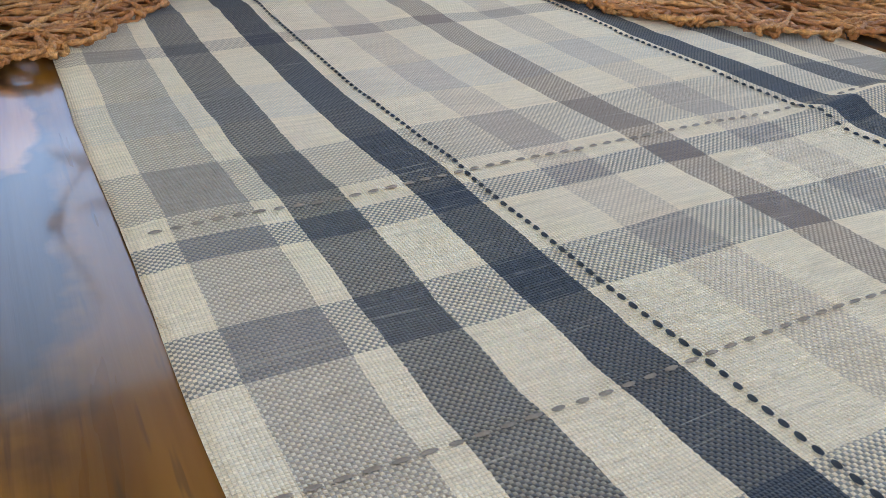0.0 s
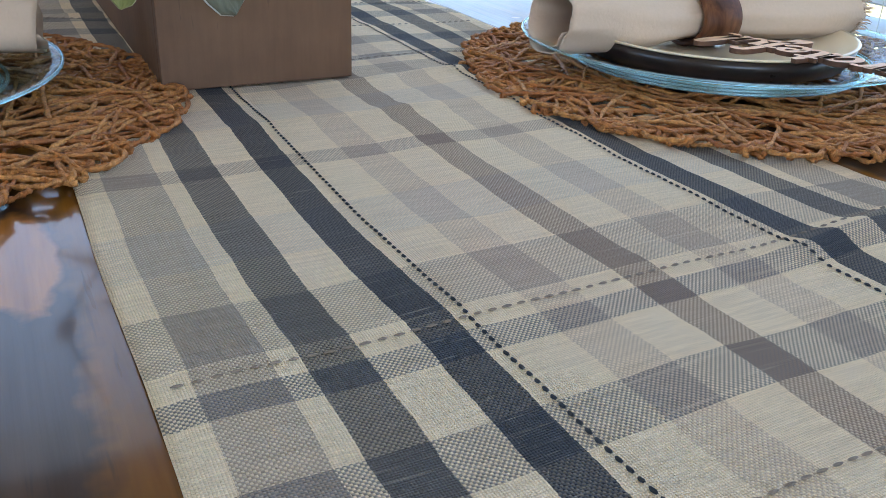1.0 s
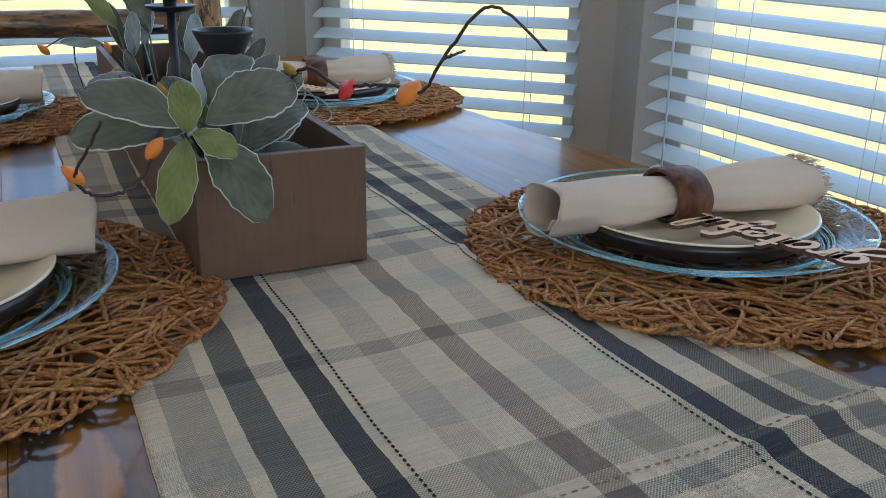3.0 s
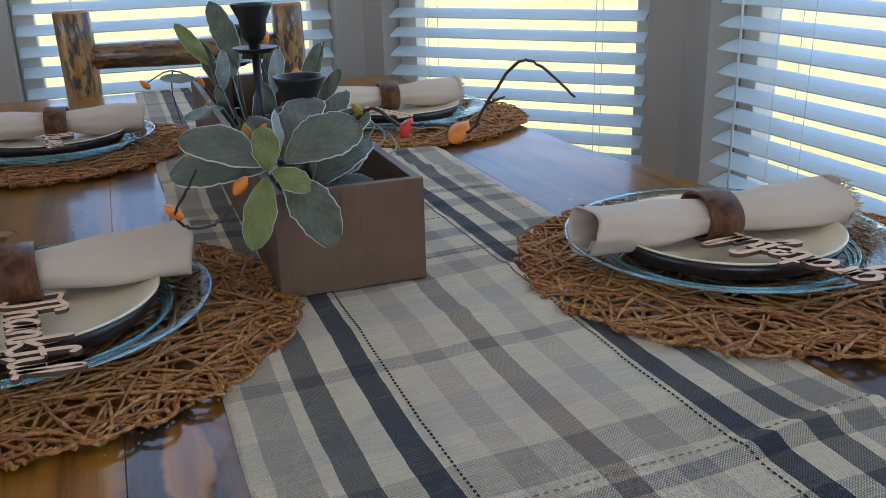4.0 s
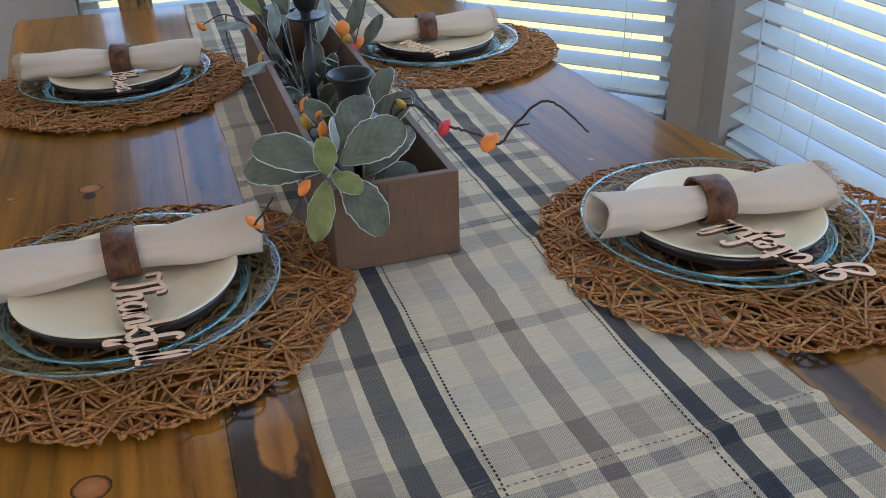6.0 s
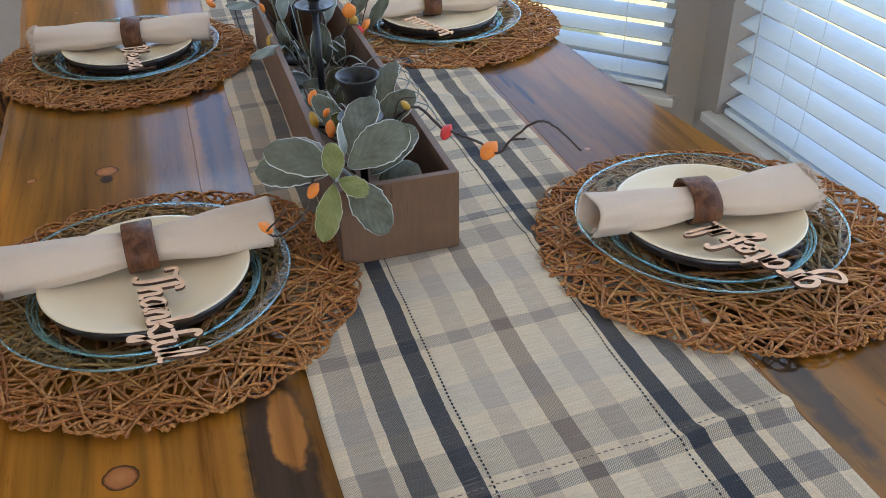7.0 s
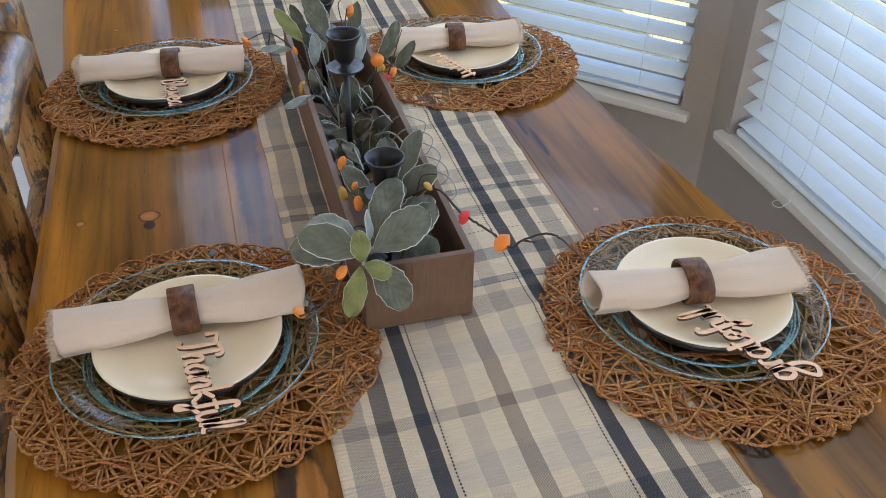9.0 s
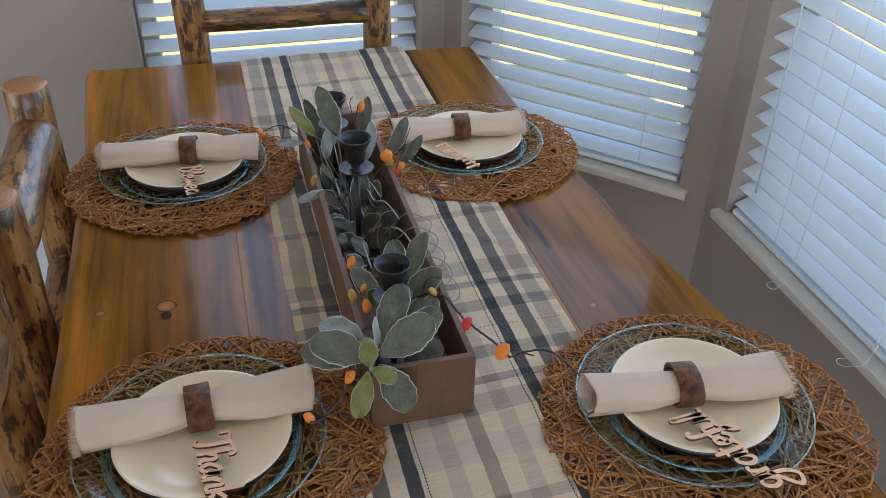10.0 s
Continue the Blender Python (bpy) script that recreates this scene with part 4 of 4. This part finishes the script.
def planter():
    t = thing("planter_box", "long brown stained wooden planter box on the table runner", "planter box", pose(0, 0, TZ + 0.0035))
    w = 0.0075
    part("end_board", box(BX0, BX1, BY0, BY0 + w, 0, BH, 0.0008), M_BOX, t)
    part("end_board", box(BX0, BX1, BY1 - w, BY1, 0, BH, 0.0008), M_BOX, t)
    part("side_board", box(BX0, BX0 + w, BY0 + w, BY1 - w, 0, BH - 0.0004, 0.0008), M_BOX, t)
    part("side_board", box(BX1 - w, BX1, BY0 + w, BY1 - w, 0, BH - 0.0004, 0.0008), M_BOX, t)
    part("bottom_board", box(BX0 + w, BX1 - w, BY0 + w, BY1 - w, 0.001, 0.008), M_BOX, t)
    return t


planter()


def candle_holder(x, y, top):
    t = thing("candle_holder", "black iron taper candle holder standing in a planter box", "candle holder", pose(x, y, 0), "candle holders")
    z0 = TZ + 0.0117
    part("base", lathe([(0.0, z0), (0.028, z0), (0.028, z0 + 0.003), (0.008, z0 + 0.005), (0.0, z0 + 0.005)], 32), M_BLACK, t, smooth=True)
    part("stem", tube([(0, 0, z0 + 0.003), (0, 0, top - 0.046)], 0.0042, 14), M_BLACK, t, smooth=True)
    part("drip_tray", lathe([(0.0, top - 0.050), (0.016, top - 0.0495), (0.0225, top - 0.0455), (0.0232, top - 0.0440), (0.0222, top - 0.0438), (0.015, top - 0.0470), (0.006, top - 0.0475), (0.0065, top - 0.038), (0.0, top - 0.038)], 40), M_BLACK, t, smooth=True)
    part("cup", lathe([(0.0, top - 0.040), (0.0075, top - 0.039), (0.0125, top - 0.032), (0.0145, top - 0.016), (0.0212, top - 0.002), (0.0215, top), (0.0200, top - 0.0004), (0.0125, top - 0.008), (0.0122, top - 0.026), (0.0, top - 0.026)], 40), M_BLACK, t, smooth=True)
    return t


candle_holder(-0.014, 0.178, 0.918)
candle_holder(-0.014, 0.404, 0.962)
candle_holder(-0.012, 0.622, 0.922)


def leaf_part(base, tip, width, normal, material, parent, bend=0.15, cup=0.12, shape=0.58, stem=0.012):
    """One leaf blade from base to tip: rounded outline, cupped across, bent along, about a millimetre thick, with its stalk."""
    base, tip = Vector(base), Vector(tip)
    ax = tip - base
    length = ax.length
    ax.normalize()
    side = ax.cross(Vector(normal)).normalized()
    up = side.cross(ax)
    nl, nw = 16, 8
    b = bmesh.new()
    uvl = b.loops.layers.uv.new("UVMap")
    uvs = {}
    top, bot = [], []
    ph = base.x * 91 + tip.y * 57
    for i in range(nl + 1):
        s = i / nl
        prof = max(0.0, 1 - abs(2 * s ** 0.92 - 1) ** 2.3) ** 0.52 * (0.42 + 0.58 * min(1, s / 0.42) ** 0.8)
        prof = prof if i not in (0, nl) else 0.05
        edge = 1 + 0.035 * math.sin(23 * s + ph) + 0.03 * math.sin(51 * s + ph)
        rt, rb = [], []
        for j in range(nw + 1):
            u = -1 + 2 * j / nw
            hw = width * 0.425 * prof * edge
            lift = bend * length * (4 * s * (1 - s)) * 0.5 + cup * hw * (u * u) + 0.0012 * math.sin(9 * s + 3 * u + ph)
            p = base + ax * (length * s) + side * (hw * u) + up * lift
            v = b.verts.new(p)
            w = b.verts.new(p - up * 0.0009)
            uvs[v] = uvs[w] = (u, s)
            rt.append(v)
            rb.append(w)
        top.append(rt)
        bot.append(rb)
    for p, q, r, t in zip(top, top[1:], bot, bot[1:]):
        for j in range(nw):
            b.faces.new((p[j], p[j + 1], q[j + 1], q[j]))
            b.faces.new((r[j], t[j], t[j + 1], r[j + 1]))
        b.faces.new((p[0], q[0], t[0], r[0]))
        b.faces.new((p[-1], r[-1], t[-1], q[-1]))
    for f in b.faces:
        for lp in f.loops:
            lp[uvl].uv = uvs[lp.vert]
    o = part("leaf", b, material, parent, smooth=True)
    return o


def stalk(pts, rad, parent, material):
    return part("stem", tube(spline(pts, 14), [rad * (1 - 0.4 * i / 13) for i in range(14)], 6), material, parent, smooth=True)


def petal(p, size, way, material, parent):
    """A papery lantern fruit: two cupped halves that meet at a point."""
    b = bmesh.new()
    bmesh.ops.create_icosphere(b, subdivisions=2, radius=1.0)
    for v in b.verts:
        z = v.co.z
        k = 1.0 - 0.14 * max(0, z) - 0.05 * math.sin(5 * math.atan2(v.co.y, v.co.x))
        v.co = Vector((v.co.x * k * (1 + 0.08 * math.sin(3 * z)), v.co.y * k * 0.55 + 0.15 * v.co.x * v.co.x - 0.07, z * 1.02 + (0.14 if z > 0.95 else 0)))
    o = part("lantern_pod", b, material, parent, smooth=True)
    o.matrix_basis = Matrix.Translation(p) @ Vector(way).to_track_quat("Z", "Y").to_matrix().to_4x4() @ Matrix.Diagonal((size, size, size, 1))
    return o


def sprig_near():
    t = thing("lambs_ear_sprig", "grey-green lambs ear sprig hanging over a planter box", "foliage", pose(0, 0, 0), "greenery sprigs")
    c = (-0.055, 0.082, 0.868)
    L = lambda tip, w, n, m=M_LEAF, base=c, **k: leaf_part(base, tip, w, n, m, t, **k)
    L((-0.119, 0.096, 0.893), 0.044, (0.1, -0.55, 0.8), bend=0.10, base=(-0.060, 0.080, 0.872))
    L((-0.127, 0.118, 0.862), 0.046, (0.0, -0.6, 0.75), base=(-0.060, 0.092, 0.866))
    L((-0.098, 0.165, 0.862), 0.040, (0.0, -0.3, 0.9), M_LEAFP, base=(-0.060, 0.100, 0.864))
    L((-0.006, 0.160, 0.902), 0.038, (-0.3, -0.75, 0.6), base=(-0.044, 0.090, 0.878))
    L((0.016, 0.108, 0.889), 0.046, (-0.1, -0.75, 0.65), base=(-0.048, 0.080, 0.872))
    L((-0.020, 0.056, 0.811), 0.040, (0.25, -0.95, 0.25), base=(-0.052, 0.072, 0.868), bend=0.16)
    L((-0.081, 0.050, 0.818), 0.027, (-0.1, -0.95, 0.3), M_LEAFY, base=(-0.064, 0.066, 0.866), bend=0.12)
    L((-0.035, 0.058, 0.855), 0.022, (0.2, -0.9, 0.45), M_LEAFY, base=(-0.060, 0.066, 0.869))
    L((-0.062, 0.080, 0.899), 0.024, (0.0, -0.95, 0.25), M_LEAFY, base=(-0.062, 0.070, 0.868))
    L((-0.048, 0.105, 0.905), 0.014, (0.7, -0.6, 0.3), M_LEAFP, base=(-0.055, 0.085, 0.872))
    L((0.034, 0.150, 0.868), 0.040, (-0.3, -0.6, 0.7), base=(-0.02, 0.115, 0.842))
    L((0.040, 0.190, 0.852), 0.044, (-0.4, -0.5, 0.7), base=(-0.01, 0.150, 0.828))
    L((0.030, 0.128, 0.838), 0.040, (-0.3, -0.7, 0.6), base=(-0.02, 0.105, 0.818))
    stalk([(-0.02, 0.16, 0.80), (-0.045, 0.115, 0.850), c, (-0.062, 0.066, 0.868)], 0.0022, t, M_LEAFP)
    return t


def sprig_middle():
    t = thing("lambs_ear_sprig", "artificial grey-green leaves round a candle holder in a planter box", "foliage", pose(0, 0, 0), "greenery sprigs")
    rng = random.Random(21)
    leaf_part((0.012, 0.230, 0.845), (0.050, 0.280, 0.886), 0.030, (-0.5, -0.7, 0.6), M_LEAF, t)
    leaf_part((-0.005, 0.215, 0.850), (0.006, 0.262, 0.893), 0.036, (0.0, -0.85, 0.5), M_LEAF, t)
    leaf_part((0.005, 0.200, 0.848), (0.050, 0.205, 0.880), 0.036, (-0.3, -0.7, 0.7), M_LEAF, t)
    leaf_part((-0.025, 0.210, 0.840), (-0.050, 0.235, 0.878), 0.030, (0.2, -0.8, 0.6), M_LEAF, t)
    leaf_part((-0.02, 0.20, 0.845), (-0.040, 0.195, 0.872), 0.024, (0.1, -0.8, 0.5), M_LEAFY, t)
    for k in range(18):
        a = rng.uniform(0, 2 * math.pi)
        y = rng.uniform(0.24, 0.54)
        p = Vector((rng.uniform(-0.03, 0.03), y, rng.uniform(0.778, 0.792)))
        d = Vector((math.cos(a) * 0.5, math.sin(a) * 0.8, rng.uniform(0.2, 0.7))).normalized() * rng.uniform(0.038, 0.055)
        q = p + d
        q.x = max(-0.045, min(0.045, q.x))
        leaf_part(p, q, rng.uniform(0.020, 0.032), (-d.x, -0.6, 0.7), rng.choice([M_LEAF, M_LEAF, M_LEAFP]), t)
    # pale curling tendrils over the edge on the window side
    for k in range(5):
        y = 0.22 + 0.035 * k
        part("tendril", tube(spline([(0.02, y + 0.03, 0.82), (0.045, y + 0.015, 0.855), (0.066, y - 0.005, 0.858), (0.072, y - 0.022, 0.846 + 0.003 * k), (0.060, y - 0.030, 0.842), (0.056, y - 0.018, 0.850)], 26), 0.0007, 5), M_LEAFP, t, smooth=True)
    for k in range(10):
        x, y = rng.uniform(-0.04, 0.04), rng.uniform(0.22, 0.55)
        stalk([(x * 0.4, y + 0.1, 0.785), (x, y + 0.03, 0.83), (x * 1.2, y - 0.05, 0.848)], 0.0016, t, M_LEAFP)
    return t


def sprig_far():
    t = thing("lambs_ear_sprig", "upright artificial lambs ear sprig in a planter box", "foliage", pose(0, 0, 0), "greenery sprigs")
    rng = random.Random(33)
    y = 0.58
    spec = [((-0.012, y, 0.875), (-0.036, y + 0.01, 0.955), 0.036, M_LEAF), ((-0.045, y, 0.880), (-0.080, y, 0.932), 0.022, M_LEAFY),
            ((0.058, y - 0.01, 0.835), (0.094, y, 0.898), 0.028, M_LEAF), ((0.086, y, 0.822), (0.118, y, 0.864), 0.022, M_LEAF),
            ((-0.018, y, 0.862), (-0.008, y + 0.03, 0.915), 0.022, M_LEAFP), ((-0.035, y - 0.02, 0.850), (-0.030, y - 0.02, 0.900), 0.020, M_LEAFP),
            ((-0.035, y - 0.05, 0.815), (-0.045, y - 0.06, 0.865), 0.017, M_LEAF), ((0.000, y - 0.09, 0.800), (0.002, y - 0.10, 0.870), 0.036, M_LEAF),
            ((0.024, y - 0.02, 0.840), (0.040, y, 0.895), 0.024, M_LEAFP), ((0.020, y - 0.08, 0.790), (0.030, y - 0.09, 0.845), 0.026, M_LEAF),
            ((-0.060, y + 0.02, 0.862), (-0.104, y + 0.02, 0.866), 0.014, M_LEAFP), ((-0.045, y - 0.10, 0.845), (-0.090, y - 0.11, 0.838), 0.015, M_LEAFP),
            ((0.030, y - 0.12, 0.790), (0.045, y - 0.15, 0.828), 0.026, M_LEAFP), ((-0.02, y - 0.13, 0.79), (-0.044, y - 0.15, 0.828), 0.024, M_LEAFP),
            ((0.03, y + 0.05, 0.83), (0.05, y + 0.08, 0.90), 0.026, M_LEAF), ((-0.03, y + 0.06, 0.84), (-0.05, y + 0.08, 0.905), 0.024, M_LEAF)]
    for a, q, w, m in spec:
        leaf_part(a, q, w, (rng.uniform(-0.3, 0.3), -0.9, 0.35), m, t)
        stalk([(rng.uniform(-0.02, 0.02), y - 0.06 + rng.uniform(-0.04, 0.04), 0.778), ((a[0]) * 0.7, (a[1] + y) / 2 - 0.02, 0.82), a], 0.0013, t, M_LEAFP if m is M_LEAFP else M_LEAF)
    return t


def twig(label, paths, pods):
    t = thing("lantern_twig", label, "twig", pose(0, 0, 0), "twigs with paper lantern pods")
    first = None
    for pts, rad in paths:
        n = 8 * len(pts)
        wob = [p + Vector((0.0012 * noise.noise((i * 0.9, 3, 0)), 0.0012 * noise.noise((i * 0.9, 7, 2)), 0.0012 * noise.noise((i * 0.9, 1, 5)))) for i, p in enumerate(spline(pts, n))]
        br = part("branch", tube(wob, [rad * (1 - 0.45 * i / (n - 1)) for i in range(n)], 6), M_TWIG, t, smooth=True)
        first = first or br
    for p, size, way, m in pods:
        petal(p, size, way, m, first)
    return t


sprig_near()
sprig_middle()
sprig_far()
twig("dark wired twig with orange and red pods over the runner",
     [([(0.0, 0.24, 0.80), (0.022, 0.185, 0.862), (0.034, 0.140, 0.893), (0.048, 0.108, 0.884), (0.055, 0.080, 0.889), (0.066, 0.048, 0.893), (0.074, 0.026, 0.892), (0.078, 0.004, 0.915), (0.084, -0.030, 0.945), (0.096, -0.040, 0.944), (0.116, -0.050, 0.924)], 0.0016),
      ([(0.078, 0.004, 0.915), (0.085, -0.010, 0.921)], 0.0012), ([(0.022, 0.185, 0.862), (0.030, 0.190, 0.880), (0.045, 0.185, 0.883)], 0.0012)],
     [((0.0495, 0.096, 0.884), 0.0080, (0.4, 0, 0.6), M_RED), ((0.070, 0.037, 0.890), 0.0095, (0.5, 0.1, 0.5), M_ORANGE), ((0.026, 0.150, 0.892), 0.0060, (-0.6, 0, 0.6), M_YELLOW)])
twig("dark wired twig with orange paper pods curling over the box edge",
     [([(-0.02, 0.20, 0.80), (-0.055, 0.14, 0.862), (-0.080, 0.080, 0.866), (-0.088, 0.062, 0.852), (-0.102, 0.050, 0.842), (-0.122, 0.025, 0.848), (-0.131, 0.012, 0.862), (-0.124, -0.005, 0.880), (-0.117, -0.016, 0.896)], 0.0014)],
     [((-0.131, 0.018, 0.862), 0.0070, (-0.5, 0, 0.5), M_ORANGE), ((-0.083, 0.068, 0.861), 0.0078, (0.5, 0, 0.6), M_ORANGE)])
twig("dark twig with orange pods among leaves in a planter",
     [([(-0.02, 0.30, 0.79), (-0.045, 0.26, 0.830), (-0.047, 0.225, 0.852), (-0.046, 0.180, 0.866)], 0.0013), ([(-0.045, 0.26, 0.830), (-0.052, 0.285, 0.865), (-0.046, 0.275, 0.862)], 0.0012)],
     [((-0.046, 0.273, 0.859), 0.0088, (0.3, 0, 0.8), M_ORANGE), ((-0.046, 0.172, 0.868), 0.0088, (0.1, 0, 1.0), M_ORANGE), ((-0.058, 0.190, 0.872), 0.0085, (-0.2, 0, 1.0), M_YELLOW), ((-0.044, 0.20, 0.873), 0.0052, (0.5, 0, 0.7), M_ORANGE)])
twig("dark branching twig with orange and red pods in a planter",
     [([(0.02, 0.52, 0.785), (0.022, 0.56, 0.83), (0.020, 0.60, 0.88), (0.026, 0.615, 0.908)], 0.0014), ([(0.02, 0.53, 0.80), (0.045, 0.525, 0.84), (0.050, 0.522, 0.868)], 0.0012),
      ([(0.025, 0.50, 0.785), (0.055, 0.51, 0.83), (0.070, 0.52, 0.862), (0.088, 0.53, 0.905)], 0.0012), ([(-0.02, 0.56, 0.79), (-0.050, 0.60, 0.85), (-0.085, 0.650, 0.868), (-0.118, 0.671, 0.852)], 0.0014),
      ([(-0.085, 0.650, 0.868), (-0.088, 0.655, 0.840), (-0.082, 0.640, 0.80)], 0.0011), ([(0.022, 0.58, 0.86), (0.012, 0.60, 0.915), (0.018, 0.61, 0.925)], 0.0011), ([(-0.01, 0.50, 0.785), (-0.04, 0.52, 0.83), (-0.055, 0.54, 0.86)], 0.0012)],
     [((0.030, 0.615, 0.904), 0.0098, (0.3, 0, 0.8), M_ORANGE), ((0.050, 0.522, 0.866), 0.0100, (0, 0, 1), M_ORANGE), ((0.070, 0.520, 0.846), 0.0085, (0.5, 0, 0.6), M_ORANGE), ((0.060, 0.515, 0.840), 0.0070, (0, 0, 1), M_RED),
      ((-0.119, 0.671, 0.850), 0.0080, (-0.5, 0, 0.5), M_ORANGE), ((-0.055, 0.60, 0.858), 0.0070, (-0.3, 0, 0.8), M_ORANGE), ((-0.058, 0.52, 0.838), 0.0100, (0.2, 0, 0.9), M_YELLOW), ((0.055, 0.53, 0.850), 0.0080, (0, 0, 1), M_YELLOW)])

# ---- log chairs ----
def log(p, q, r0, r1, seed, parent, name, ends=True):
    """A peeled log from p to q with knots, uneven girth and cut, slightly domed ends."""
    p, q = Vector(p), Vector(q)
    d = q - p
    n, sides = 18, 20
    b = bmesh.new()
    rings = []
    for i in range(n + 1):
        s = i / n
        ring = []
        for k in range(sides):
            a = 2 * math.pi * k / sides
            r = (r0 + (r1 - r0) * s) * (1 + 0.07 * noise.noise((math.cos(a) * 1.1 + seed, math.sin(a) * 1.1, s * d.length * 9)) + 0.03 * noise.noise((math.cos(a) * 3, math.sin(a) * 3 + seed, s * d.length * 30)))
            ring.append(b.verts.new((r * math.cos(a) + 0.004 * noise.noise((seed, s * 3, 1)), r * math.sin(a) + 0.004 * noise.noise((seed, s * 3, 9)), d.length * s)))
        rings.append(ring)
    for u, v in zip(rings, rings[1:]):
        for k in range(sides):
            b.faces.new((u[k], u[(k + 1) % sides], v[(k + 1) % sides], v[k]))
    for ring, way in ((rings[0], -1), (rings[-1], 1)):
        mid = sum((v.co for v in ring), Vector()) / sides
        inner = [b.verts.new(mid + (v.co - mid) * 0.88 + Vector((0, 0, 0.004 * way))) for v in ring]
        for k in range(sides):
            f = b.faces.new((ring[k], ring[(k + 1) % sides], inner[(k + 1) % sides], inner[k]) if way > 0 else (ring[(k + 1) % sides], ring[k], inner[k], inner[(k + 1) % sides]))
            f.material_index = 1
        f = b.faces.new(inner if way > 0 else inner[::-1])
        f.material_index = 1
    o = part(name, b, [M_LOG, M_LOGEND], parent, smooth=True)
    o.matrix_basis = Matrix.Translation(p) @ d.to_track_quat("Z", "Y").to_matrix().to_4x4()
    return o


def log_chair(x, y, turn, seed, post=0.0325, rail=0.024, half=0.2, top=0.905):
    """A rustic log chair; its back stands at x, y and it faces along local -y."""
    t = thing("log_chair", "rustic varnished peeled-log dining chair pushed up to the table", "chair", pose(x, y, 0, 0, 0, turn), "log chairs")
    log((-half, 0, 0), (-half, 0, top), post * 1.08, post, seed, t, "back_post")
    log((half, 0, 0), (half, 0, top - 0.005), post * 1.08, post * 0.95, seed + 3, t, "back_post")
    log((-half + post * 0.7, 0, 0.822), (half - post * 0.7, 0, 0.820), rail, rail * 1.05, seed + 5, t, "back_rail")
    log((-half + post * 0.7, 0, 0.56), (half - post * 0.7, 0, 0.56), rail, rail, seed + 7, t, "back_rail")
    for sx in (-1, 1):
        log((sx * half, -0.38, 0), (sx * half, -0.38, 0.43), post, post * 0.95, seed + 11 + sx, t, "front_leg")
        log((sx * half, -0.02, 0.22), (sx * half, -0.36, 0.22), 0.018, 0.018, seed + 15 + sx, t, "stretcher")
    part("seat", box(-half - 0.01, half + 0.01, -0.41, -0.035, 0.43, 0.46, 0.01), M_TOP, t)
    return t


log_chair(-0.016, 1.282, 0, 2)
log_chair(-0.472, 0.632, 90, 41, post=0.036, rail=0.036, half=0.185)
log_chair(-0.474, 0.085, 90, 73, post=0.036, rail=0.036, half=0.19)
